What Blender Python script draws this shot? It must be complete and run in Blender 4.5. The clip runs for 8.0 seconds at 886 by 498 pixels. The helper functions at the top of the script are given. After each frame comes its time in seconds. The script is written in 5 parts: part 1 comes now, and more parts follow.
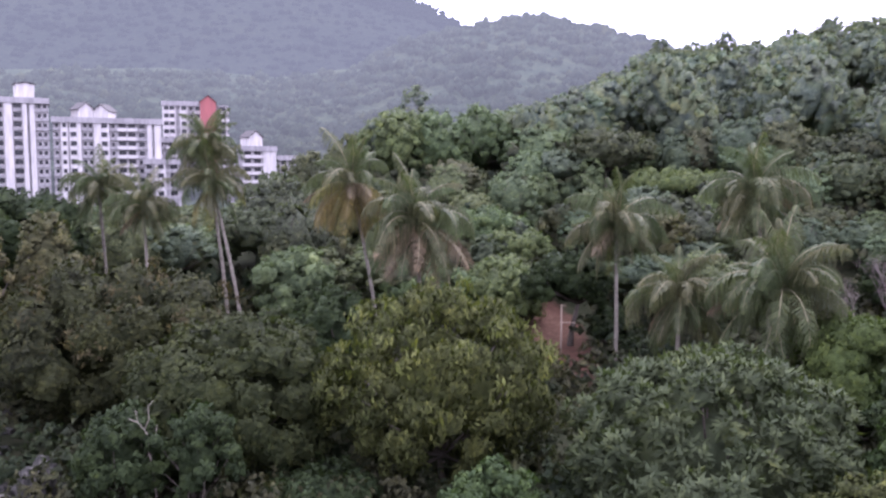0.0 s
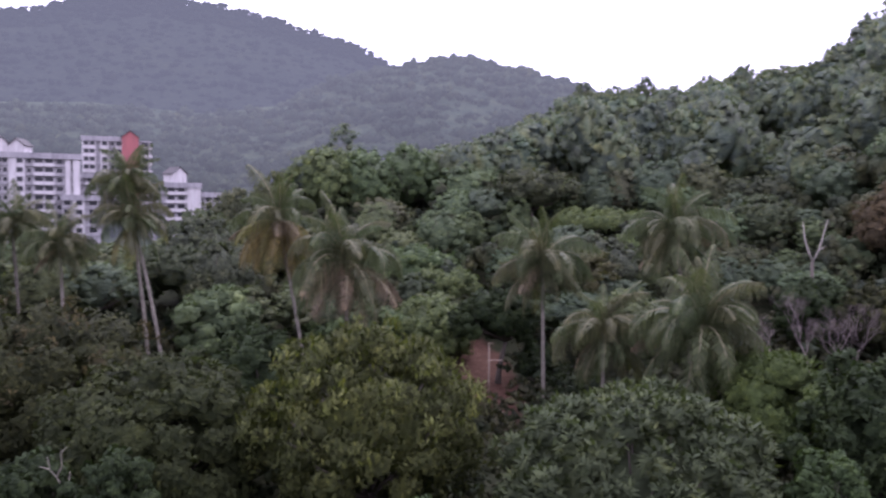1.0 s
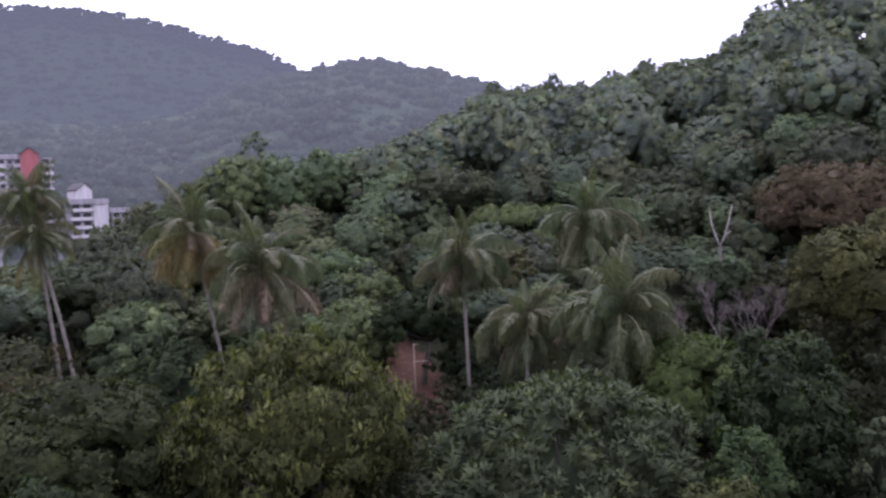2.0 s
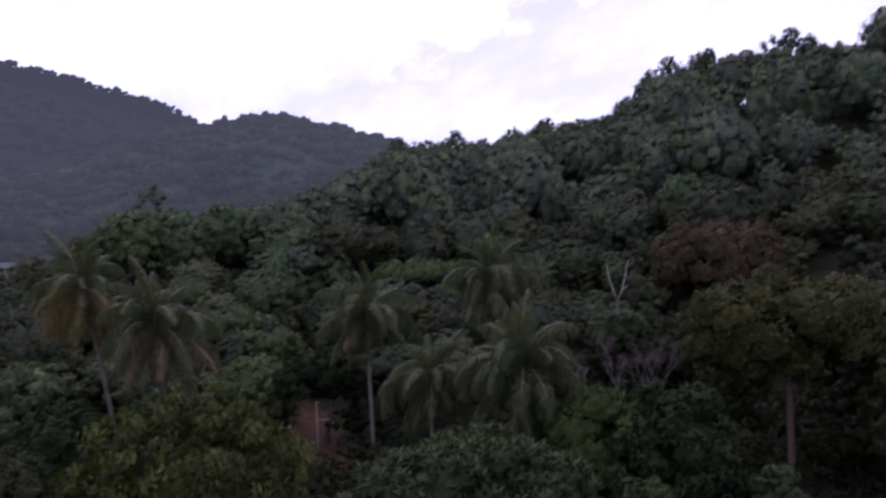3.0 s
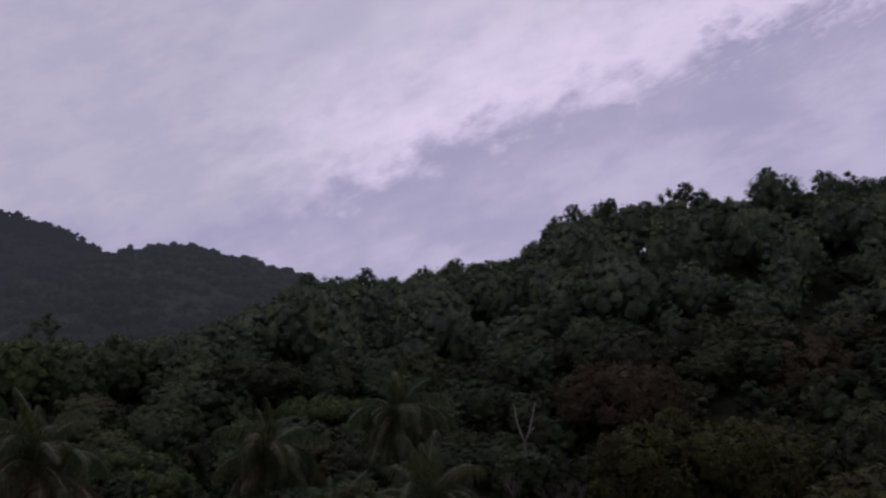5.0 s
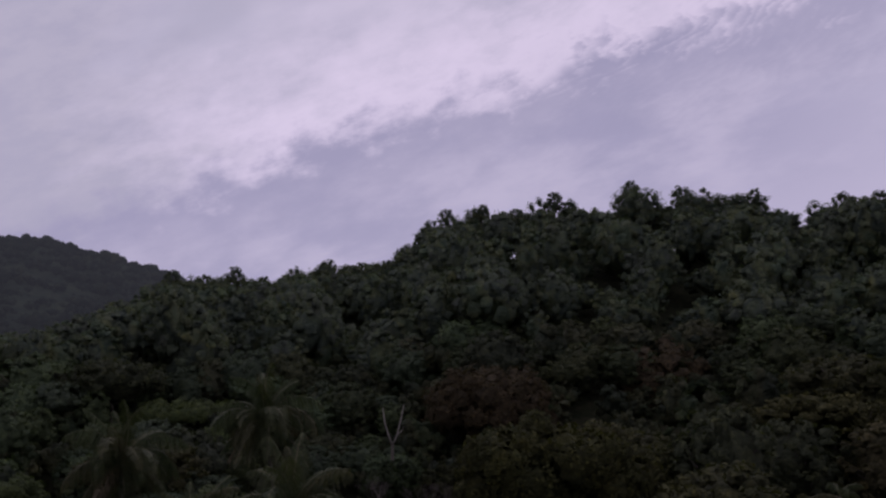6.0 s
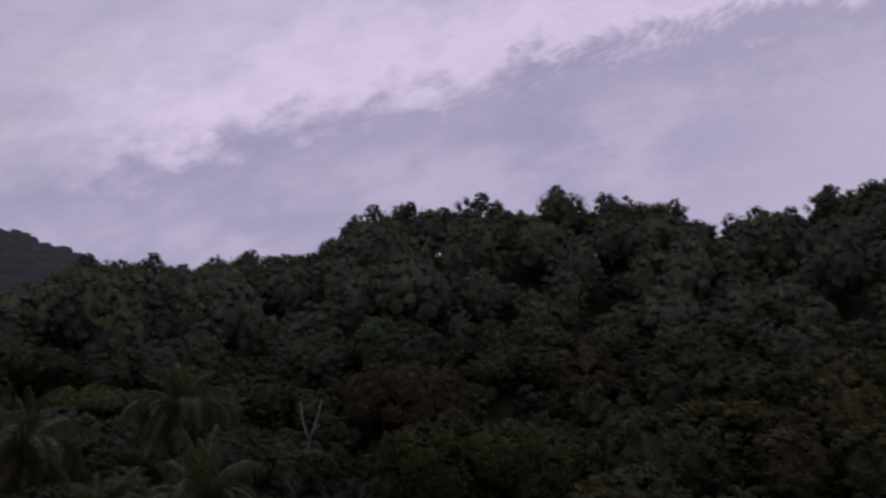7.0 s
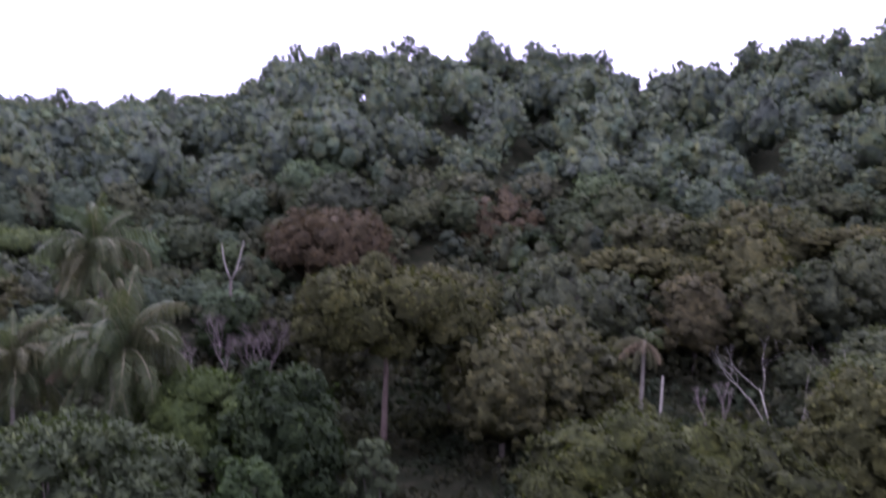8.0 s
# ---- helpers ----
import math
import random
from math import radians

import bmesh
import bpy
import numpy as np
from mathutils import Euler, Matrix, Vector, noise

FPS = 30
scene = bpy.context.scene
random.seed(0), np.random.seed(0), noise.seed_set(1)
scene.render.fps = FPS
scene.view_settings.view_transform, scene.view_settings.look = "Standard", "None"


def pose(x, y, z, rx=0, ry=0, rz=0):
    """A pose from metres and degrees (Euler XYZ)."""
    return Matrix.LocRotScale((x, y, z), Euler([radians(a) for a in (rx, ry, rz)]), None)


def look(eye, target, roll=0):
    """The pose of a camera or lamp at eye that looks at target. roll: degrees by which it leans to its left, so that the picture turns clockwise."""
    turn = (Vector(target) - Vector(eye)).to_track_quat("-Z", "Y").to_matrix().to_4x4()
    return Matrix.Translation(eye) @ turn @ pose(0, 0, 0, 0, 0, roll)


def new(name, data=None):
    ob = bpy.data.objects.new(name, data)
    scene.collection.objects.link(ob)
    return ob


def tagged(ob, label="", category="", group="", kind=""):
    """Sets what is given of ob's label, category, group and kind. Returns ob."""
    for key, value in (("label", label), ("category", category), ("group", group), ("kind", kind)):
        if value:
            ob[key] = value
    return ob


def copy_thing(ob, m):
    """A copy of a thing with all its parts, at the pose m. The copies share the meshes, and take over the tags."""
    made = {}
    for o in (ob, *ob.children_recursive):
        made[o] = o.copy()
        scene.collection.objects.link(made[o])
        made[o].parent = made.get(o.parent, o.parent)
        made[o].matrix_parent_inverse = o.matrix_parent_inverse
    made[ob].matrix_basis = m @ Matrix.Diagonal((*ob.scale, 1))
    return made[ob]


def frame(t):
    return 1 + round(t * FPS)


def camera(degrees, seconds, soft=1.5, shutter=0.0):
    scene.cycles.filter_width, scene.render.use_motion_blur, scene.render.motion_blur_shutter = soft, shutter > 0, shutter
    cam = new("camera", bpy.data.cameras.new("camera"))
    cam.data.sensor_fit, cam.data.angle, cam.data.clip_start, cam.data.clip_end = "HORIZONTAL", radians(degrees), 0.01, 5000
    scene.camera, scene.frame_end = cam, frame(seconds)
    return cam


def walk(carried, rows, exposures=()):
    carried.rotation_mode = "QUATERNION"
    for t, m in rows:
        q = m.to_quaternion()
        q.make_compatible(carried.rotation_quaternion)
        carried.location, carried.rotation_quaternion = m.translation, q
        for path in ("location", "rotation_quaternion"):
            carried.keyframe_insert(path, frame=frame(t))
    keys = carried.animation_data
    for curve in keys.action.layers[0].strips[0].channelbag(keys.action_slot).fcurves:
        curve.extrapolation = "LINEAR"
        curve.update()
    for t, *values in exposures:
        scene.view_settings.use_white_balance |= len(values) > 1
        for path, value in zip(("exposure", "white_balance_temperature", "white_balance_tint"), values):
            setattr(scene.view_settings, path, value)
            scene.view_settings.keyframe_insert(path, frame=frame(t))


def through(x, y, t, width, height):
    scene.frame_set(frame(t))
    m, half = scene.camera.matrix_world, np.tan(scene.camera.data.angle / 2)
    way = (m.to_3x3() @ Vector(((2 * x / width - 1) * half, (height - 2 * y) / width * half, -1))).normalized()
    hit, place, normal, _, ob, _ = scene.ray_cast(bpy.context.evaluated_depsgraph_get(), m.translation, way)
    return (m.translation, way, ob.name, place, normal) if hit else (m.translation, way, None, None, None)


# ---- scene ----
cam = camera(55.8, 8.0, soft=2.3, shutter=0.5)

# ---- the camera and its walk: it turns on the spot, twenty metres up ----
EYE = (0.0, 0.0, 20.0)
PATH = [
    # seconds, yaw, pitch, roll
    (0.0, 0.05, -6.00, -0.50),
    (0.5, -1.62, -4.35, -0.63),
    (1.0, -4.86, -3.33, -0.90),
    (1.5, -7.80, -3.41, 0.03),
    (1.7, -8.78, -3.37, 0.69),
    (2.8, -15.85, -0.95, 2.64),
    (3.0, -17.11, 0.33, 1.77),
    (3.5, -20.98, 2.01, 0.52),
    (4.0, -21.64, 6.31, 0.67),
    (4.2, -21.62, 7.87, 0.61),
    (5.3, -25.81, 9.99, 0.80),
    (5.5, -28.54, 9.99, 1.17),
    (6.0, -32.20, 9.69, 0.57),
    (6.5, -33.59, 9.42, -0.59),
    (7.0, -37.64, 9.48, -1.09),
    (7.5, -40.51, 5.47, -1.00),
    (8.0, -42.92, -0.90, -2.00),
]
EXPOSURES = [
    # seconds, stops, kelvin, tint
    (0.0, 2.65, 5900, 17), (0.5, 2.43, 5900, 18), (1.0, 2.04, 5900, 21), (1.5, 2.2, 5850, 17), (2.0, 1.83, 5820, 18), (2.8, 0.92, 5720, 20), (3.0, 0.5, 5650, 21), (3.5, 0.32, 5600, 21), (4.0, -0.68, 6100, 15),
    (4.5, -0.8, 6150, 16), (5.5, -0.84, 6180, 16), (6.5, -0.88, 6230, 17), (7.0, -0.9, 6250, 18), (7.5, -0.34, 6350, 20), (8.0, 1.9, 5600, 27)]
walk(cam, [(t, pose(*EYE, 90 + p, r, y)) for t, y, p, r in PATH], EXPOSURES)


# ---- sky and sun: a lavender overcast at dusk ----
def direction(az, el):
    a, e = radians(az), radians(el)
    return Vector((math.sin(a) * math.cos(e), math.cos(a) * math.cos(e), math.sin(e)))


SUN_AZ, SUN_EL = 12.0, 58.0
world = bpy.data.worlds.new("dusk_sky")
scene.world = world
world.use_nodes = True
wt = world.node_tree
wt.nodes.clear()


def wmath(op, a, b=None, c=None):
    n = wt.nodes.new("ShaderNodeMath")
    n.operation = op
    for k, v in enumerate((a, b, c)):
        if v is None:
            continue
        if isinstance(v, (int, float)):
            n.inputs[k].default_value = v
        else:
            wt.links.new(v, n.inputs[k])
    return n.outputs[0]


def wdot(vec, d):
    n = wt.nodes.new("ShaderNodeVectorMath")
    n.operation = "DOT_PRODUCT"
    wt.links.new(vec, n.inputs[0])
    n.inputs[1].default_value = d
    return n.outputs["Value"]


def wmix(fac, a, b):
    n = wt.nodes.new("ShaderNodeMix")
    n.data_type = "RGBA"
    for sock, v in ((n.inputs[0], fac), (n.inputs[6], a), (n.inputs[7], b)):
        if isinstance(v, (int, float, tuple)):
            sock.default_value = v
        else:
            wt.links.new(v, sock)
    return n.outputs[2]


def wrange(v, a, b):
    n = wt.nodes.new("ShaderNodeMapRange")
    n.interpolation_type = "SMOOTHSTEP"
    wt.links.new(v, n.inputs[0])
    n.inputs[1].default_value, n.inputs[2].default_value = a, b
    return n.outputs[0]


coord = wt.nodes.new("ShaderNodeTexCoord").outputs["Generated"]
edge_a, edge_b = direction(13.9, 13.3), direction(45.6, 23.0)
bank_up = edge_a.cross(edge_b).normalized()
if bank_up.z < 0:
    bank_up.negate()
along = edge_b - edge_a
along = (along - bank_up * along.dot(bank_up)).normalized()
across = bank_up.cross(along)
# cloud coordinates: along the bank's edge, away from it, and the third way
u, v, w = wdot(coord, along), wdot(coord, bank_up), wdot(coord, across)
comb = wt.nodes.new("ShaderNodeCombineXYZ")
wt.links.new(wmath("MULTIPLY", u, 0.95), comb.inputs[0])
wt.links.new(wmath("MULTIPLY", v, 2.1), comb.inputs[1])
wt.links.new(wmath("MULTIPLY", w, 0.95), comb.inputs[2])


def wnoise(scale, detail, rough, offset):
    n = wt.nodes.new("ShaderNodeTexNoise")
    m = wt.nodes.new("ShaderNodeVectorMath")
    m.operation = "ADD"
    wt.links.new(comb.outputs[0], m.inputs[0])
    m.inputs[1].default_value = offset
    wt.links.new(m.outputs[0], n.inputs["Vector"])
    n.inputs["Scale"].default_value, n.inputs["Detail"].default_value = scale, detail
    n.inputs["Roughness"].default_value = rough
    return n.outputs["Fac"]


broad = wnoise(3.2, 4.0, 0.5, (1.3, 0.2, 4.0))
fine = wnoise(17.0, 8.0, 0.62, (5.3, 2.2, 0.7))
streak = wnoise(7.0, 7.0, 0.58, (2.1, 7.7, 3.3))
# towards the saddle the bank's edge bends up and runs level with the hills
bend = wmath("MINIMUM", wmath("SUBTRACT", u, edge_a.dot(along)), 0.0)
lifted = wmath("SUBTRACT", wmath("ADD", v, 0.004), wmath("MULTIPLY", wmath("MULTIPLY", bend, bend), 1.05))
edge = wmath("ADD", lifted, wmath("MULTIPLY", wmath("SUBTRACT", fine, 0.5), 0.12))
edge = wmath("ADD", edge, wmath("MULTIPLY", wmath("SUBTRACT", streak, 0.5), 0.06))
# small round puffs along the rim, and slanting ripples farther up it
puff = wt.nodes.new("ShaderNodeTexNoise")
wt.links.new(coord, puff.inputs["Vector"])
puff.inputs["Scale"].default_value, puff.inputs["Detail"].default_value, puff.inputs["Roughness"].default_value = 24.0, 4.0, 0.55
puffs = wmath("SUBTRACT", puff.outputs["Fac"], 0.5)
edge = wmath("ADD", edge, wmath("MULTIPLY", puffs, 0.075))
phase = wmath("ADD", wmath("SUBTRACT", wmath("MULTIPLY", u, 205.0), wmath("MULTIPLY", v, 330.0)), wmath("MULTIPLY", wmath("ADD", wmath("MULTIPLY", broad, 5.0), wmath("ADD", streak, wmath("MULTIPLY", fine, 1.6))), 20.0))
ripple = wmath("MULTIPLY", wmath("SINE", phase), wmath("MULTIPLY", wrange(wmath("SUBTRACT", u, edge_a.dot(along)), 0.25, 0.55), 0.0055))
edge = wmath("ADD", edge, ripple)
above = wrange(edge, -0.034, 0.03)
bank = wmix(wrange(streak, 0.36, 0.68), (0.54, 0.50, 0.69, 1), (0.74, 0.67, 0.85, 1))
bank = wmix(wrange(u, 0.30, 0.62), bank, (0.74, 0.68, 0.86, 1))
low = wrange(v, -0.30, -0.10)
bank = wmix(wmath("MULTIPLY", wrange(edge, -0.13, -0.01), 0.65), bank, (0.485, 0.45, 0.63, 1))
bank = wmix(low, (0.74, 0.67, 0.86, 1), bank)
open_sky = wmix(wrange(broad, 0.35, 0.66), (0.64, 0.60, 0.74, 1), (0.84, 0.76, 0.92, 1))
open_sky = wmix(wmath("MULTIPLY", wrange(streak, 0.48, 0.75), 0.32), open_sky, (0.68, 0.64, 0.80, 1))
rift = wrange(wmath("ADD", wdot(coord, direction(100, 0)), wmath("MULTIPLY", wmath("SUBTRACT", streak, 0.5), 0.5)), -0.07, 0.18)
rim = wmath("MULTIPLY", wmath("MULTIPLY", wrange(edge, 0.16, 0.0), 0.9), rift)
open_sky = wmix(rift, wmix(wrange(fine, 0.35, 0.65), (0.66, 0.61, 0.74, 1), (0.60, 0.56, 0.70, 1)), open_sky)
open_sky = wmix(rim, open_sky, (1.06, 0.92, 1.12, 1))
clouds = wmix(above, bank, open_sky)
clouds = wmix(wmath("MULTIPLY", wrange(fine, 0.45, 0.72), 0.13), clouds, (0.56, 0.53, 0.70, 1))
glow = wmath("POWER", wmath("MAXIMUM", wdot(coord, direction(6.0, 17.0)), 0.0), 14.0)
gain = wmath("ADD", 1.29, wmath("MULTIPLY", glow, 0.06))
scaled = wt.nodes.new("ShaderNodeVectorMath")
scaled.operation = "SCALE"
wt.links.new(clouds, scaled.inputs[0])
wt.links.new(gain, scaled.inputs[3])
cloud_bg = wt.nodes.new("ShaderNodeBackground")
wt.links.new(scaled.outputs[0], cloud_bg.inputs[0])
sky = wt.nodes.new("ShaderNodeTexSky")
sky.sky_type, sky.sun_disc = "NISHITA", False
sky.sun_elevation, sky.sun_rotation = radians(SUN_EL), radians(SUN_AZ)
sky_bg = wt.nodes.new("ShaderNodeBackground")
sky_bg.inputs[1].default_value = 0.05
wt.links.new(sky.outputs[0], sky_bg.inputs[0])
cover = wt.nodes.new("ShaderNodeMixShader")
cover.inputs[0].default_value = 0.93
wt.links.new(sky_bg.outputs[0], cover.inputs[1])
wt.links.new(cloud_bg.outputs[0], cover.inputs[2])
wt.links.new(cover.outputs[0], wt.nodes.new("ShaderNodeOutputWorld").inputs[0])

sun = new("sun", bpy.data.lights.new("sun", "SUN"))
sun.data.energy, sun.data.angle, sun.data.color = 0.9, radians(50), (1.0, 0.96, 0.95)
sun.matrix_world = look(direction(SUN_AZ, SUN_EL) * 100, (0, 0, 0))


# ---- materials ----
def material(name, rough=0.7):
    m = bpy.data.materials.new(name)
    m.use_nodes = True
    b = m.node_tree.nodes["Principled BSDF"]
    b.inputs["Roughness"].default_value = rough
    b.inputs["Specular IOR Level"].default_value = 0.25
    return m, m.node_tree, b


def ramp(nt, fac, stops):
    n = nt.nodes.new("ShaderNodeValToRGB")
    n.color_ramp.elements.remove(n.color_ramp.elements[1])
    for k, (at, col) in enumerate(stops):
        e = n.color_ramp.elements[0] if k == 0 else n.color_ramp.elements.new(at)
        e.position, e.color = at, (*col, 1)
    nt.links.new(fac, n.inputs[0])
    return n.outputs[0]


def mnoise(nt, scale, detail=4.0, rough=0.55, coords="Object"):
    tc = nt.nodes.new("ShaderNodeTexCoord")
    n = nt.nodes.new("ShaderNodeTexNoise")
    nt.links.new(tc.outputs[coords], n.inputs["Vector"])
    n.inputs["Scale"].default_value, n.inputs["Detail"].default_value, n.inputs["Roughness"].default_value = scale, detail, rough
    return n.outputs["Fac"]


def mmix(nt, fac, a, b, mode="MIX"):
    n = nt.nodes.new("ShaderNodeMix")
    n.data_type, n.blend_type = "RGBA", mode
    for sock, val in ((n.inputs[0], fac), (n.inputs[6], a), (n.inputs[7], b)):
        if isinstance(val, tuple):
            sock.default_value = (*val, 1)
        elif isinstance(val, (int, float)):
            sock.default_value = val
        else:
            nt.links.new(val, sock)
    return n.outputs[2]


def bump(nt, bsdf, height, strength, distance=0.05):
    n = nt.nodes.new("ShaderNodeBump")
    n.inputs["Strength"].default_value, n.inputs["Distance"].default_value = strength, distance
    nt.links.new(height, n.inputs["Height"])
    nt.links.new(n.outputs[0], bsdf.inputs["Normal"])


def leaf_material(name, colours, per_tree=True, patch=0.35, vary=0.16, rough=0.75, through=0.32, relief=3.0, wax=0.12, grainy=1.0, bumpy=0.7, cells=0.8):
    """Foliage: one colour a tree out of the list, patches inside the crown, and leaf by leaf variation."""
    m, nt, b = material(name, rough)
    b.inputs["Specular IOR Level"].default_value = wax
    geo = nt.nodes.new("ShaderNodeNewGeometry")
    if per_tree:
        fac = nt.nodes.new("ShaderNodeObjectInfo").outputs["Random"]
    else:
        fac = mnoise(nt, 0.16, 2.0, 0.5)
        rng = nt.nodes.new("ShaderNodeMapRange")
        rng.inputs[1].default_value, rng.inputs[2].default_value = 0.3, 0.7
        nt.links.new(fac, rng.inputs[0])
        fac = rng.outputs[0]
    stops = [(k / len(colours), c) for k, c in enumerate(colours)]
    col = ramp(nt, fac, stops)
    p = mnoise(nt, patch, 3.0, 0.6)
    col = mmix(nt, 0.8, col, ramp(nt, p, [(0.3, (0.74, 0.78, 0.76)), (0.5, (1, 1, 1)), (0.72, (1.25, 1.2, 1.0))]), "MULTIPLY")
    lo, hi = 1 - vary * 0.6, 1 + vary
    col = mmix(nt, 1.0, col, ramp(nt, geo.outputs["Random Per Island"], [(0, (lo, lo, lo)), (0.6, (1, 1, 1)), (0.95, (hi, hi, hi * 0.9)), (1.0, (hi * 1.15, hi * 1.06, hi * 0.8))]), "MULTIPLY")
    grain = mnoise(nt, relief, 4.0, 0.7)
    col = mmix(nt, grainy, col, ramp(nt, grain, [(0.3, (0.72, 0.74, 0.72)), (0.55, (1.03, 1.03, 1.0)), (0.75, (1.3, 1.25, 1.12))]), "MULTIPLY")
    # tufts of leaves: each cell stands proud and has a tone of its own
    tc = nt.nodes.new("ShaderNodeTexCoord")
    warp = nt.nodes.new("ShaderNodeVectorMath")
    warp.operation = "MULTIPLY_ADD"
    nz = nt.nodes.new("ShaderNodeTexNoise")
    nz.inputs["Scale"].default_value, nz.inputs["Detail"].default_value = relief * 1.3, 2.0
    nt.links.new(tc.outputs["Object"], nz.inputs["Vector"])
    nt.links.new(nz.outputs["Color"], warp.inputs[0])
    warp.inputs[1].default_value = (0.7 / relief,) * 3
    nt.links.new(tc.outputs["Object"], warp.inputs[2])
    cell = nt.nodes.new("ShaderNodeTexVoronoi")
    cell.inputs["Scale"].default_value = relief * 0.85
    nt.links.new(warp.outputs[0], cell.inputs["Vector"])
    tone = nt.nodes.new("ShaderNodeSeparateColor")
    nt.links.new(cell.outputs["Color"], tone.inputs[0])
    col = mmix(nt, cells, col, ramp(nt, tone.outputs[0], [(0.0, (0.62, 0.66, 0.64)), (0.5, (0.95, 0.97, 0.95)), (1.0, (1.4, 1.34, 1.15))]), "MULTIPLY")
    high = nt.nodes.new("ShaderNodeMath")
    high.operation = "MULTIPLY_ADD"
    nt.links.new(cell.outputs["Distance"], high.inputs[0])
    high.inputs[1].default_value = -1.3
    nt.links.new(grain, high.inputs[2])
    bump(nt, b, high.outputs[0], bumpy, 0.6 / relief)
    nt.links.new(col, b.inputs["Base Color"])
    tr = nt.nodes.new("ShaderNodeBsdfTranslucent")
    nt.links.new(mmix(nt, 1.0, col, (0.9, 1.0, 0.55), "MULTIPLY"), tr.inputs[0])
    mx = nt.nodes.new("ShaderNodeMixShader")
    mx.inputs[0].default_value = through
    nt.links.new(b.outputs[0], mx.inputs[1])
    nt.links.new(tr.outputs[0], mx.inputs[2])
    nt.links.new(mx.outputs[0], nt.nodes["Material Output"].inputs[0])
    return m


def bark_material(name, a, c, scale=6.0):
    m, nt, b = material(name, 0.85)
    n = mnoise(nt, scale, 5.0)
    nt.links.new(ramp(nt, n, [(0.3, a), (0.7, c)]), b.inputs["Base Color"])
    bump(nt, b, n, 0.5, 0.03)
    return m


DARK, MID, OLIVE, BROWN, GREY = (0.059, 0.081, 0.053), (0.087, 0.117, 0.067), (0.108, 0.120, 0.065), (0.091, 0.092, 0.061), (0.081, 0.102, 0.073)
M_FOREST = leaf_material("mixed_foliage", [DARK, MID, (0.078, 0.101, 0.053), OLIVE, MID, BROWN, DARK, GREY], wax=0.08, rough=0.7, cells=0.55, bumpy=0.55)
M_WARM = leaf_material("olive_brown_foliage", [(0.072, 0.072, 0.035), (0.059, 0.060, 0.034), (0.077, 0.074, 0.034), (0.067, 0.059, 0.035), (0.062, 0.072, 0.036), (0.054, 0.061, 0.038)], wax=0.08, rough=0.7)
M_DEEP = leaf_material("deep_green_foliage", [(0.058, 0.069, 0.044), (0.065, 0.079, 0.046), (0.076, 0.082, 0.046), (0.054, 0.062, 0.043)], wax=0.08, rough=0.7)
# bluer and greyer than the lower slope's leaves: haze put into the colour
M_WOODS = leaf_material("hazed_hillside_foliage", [(0.066, 0.090, 0.066), (0.093, 0.121, 0.078), (0.109, 0.123, 0.070), (0.064, 0.082, 0.070), (0.098, 0.119, 0.080), (0.083, 0.096, 0.080)], per_tree=False, wax=0.08, rough=0.7, vary=0.1, cells=0.5, grainy=0.6, bumpy=0.6)
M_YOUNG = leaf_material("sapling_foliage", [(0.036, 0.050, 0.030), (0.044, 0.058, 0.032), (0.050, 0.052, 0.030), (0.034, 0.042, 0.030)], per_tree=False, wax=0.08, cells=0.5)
# shade under the trees, put into the leaf colour as a darker green
M_UNDER = leaf_material("shaded_undergrowth_foliage", [(0.018, 0.026, 0.015), (0.024, 0.032, 0.017), (0.034, 0.034, 0.019)], per_tree=False)
# dark leaves and slopes; the haze before them is emission, added below
M_FAR = leaf_material("hazed_distant_foliage", [(0.018, 0.024, 0.021), (0.022, 0.029, 0.024), (0.027, 0.033, 0.027)], per_tree=False, patch=0.04, vary=0.12, relief=0.9, wax=0.0, bumpy=0.3, cells=0.5)
M_MOUNT = leaf_material("hazed_mountain_foliage", [(0.006, 0.008, 0.0075), (0.008, 0.010, 0.009), (0.010, 0.012, 0.010)], per_tree=False, patch=0.012, vary=0.08, relief=0.3, wax=0.0, bumpy=0.3, cells=0.5)


def haze_glow(m, colour, near, far, least):
    """Haze as emission: the air's light before the far backdrop, more the farther off."""
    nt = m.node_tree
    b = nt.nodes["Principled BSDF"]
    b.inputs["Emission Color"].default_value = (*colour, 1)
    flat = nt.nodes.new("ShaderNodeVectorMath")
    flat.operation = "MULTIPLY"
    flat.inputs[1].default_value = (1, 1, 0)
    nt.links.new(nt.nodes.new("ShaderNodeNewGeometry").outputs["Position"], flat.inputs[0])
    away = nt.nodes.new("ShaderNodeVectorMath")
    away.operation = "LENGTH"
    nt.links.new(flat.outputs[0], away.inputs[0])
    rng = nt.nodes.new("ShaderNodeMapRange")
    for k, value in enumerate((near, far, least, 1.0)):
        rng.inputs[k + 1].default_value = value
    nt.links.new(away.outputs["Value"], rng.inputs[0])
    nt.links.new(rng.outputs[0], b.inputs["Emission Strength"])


haze_glow(M_FAR, (0.062, 0.062, 0.077), 300, 520, 0.5)
haze_glow(M_MOUNT, (0.065, 0.066, 0.086), 700, 1500, 0.9)
M_GREYLEAF = leaf_material("grey_green_foliage", [(0.047, 0.059, 0.031)], patch=0.5, vary=0.25, grainy=0.4, bumpy=0.2, cells=0.4)
M_YELLOWLEAF = leaf_material("yellow_green_foliage", [(0.045, 0.051, 0.018)], patch=0.5, vary=0.5, grainy=0.6)
M_GOLDLEAF = leaf_material("golden_olive_foliage", [(0.037, 0.041, 0.014)], patch=0.5, vary=0.5)
M_DARKLEAF = leaf_material("dark_green_foliage", [(0.0225, 0.0335, 0.014)], patch=0.5)
M_DULLLEAF = leaf_material("dull_green_foliage", [(0.0275, 0.0335, 0.013)], patch=0.5)
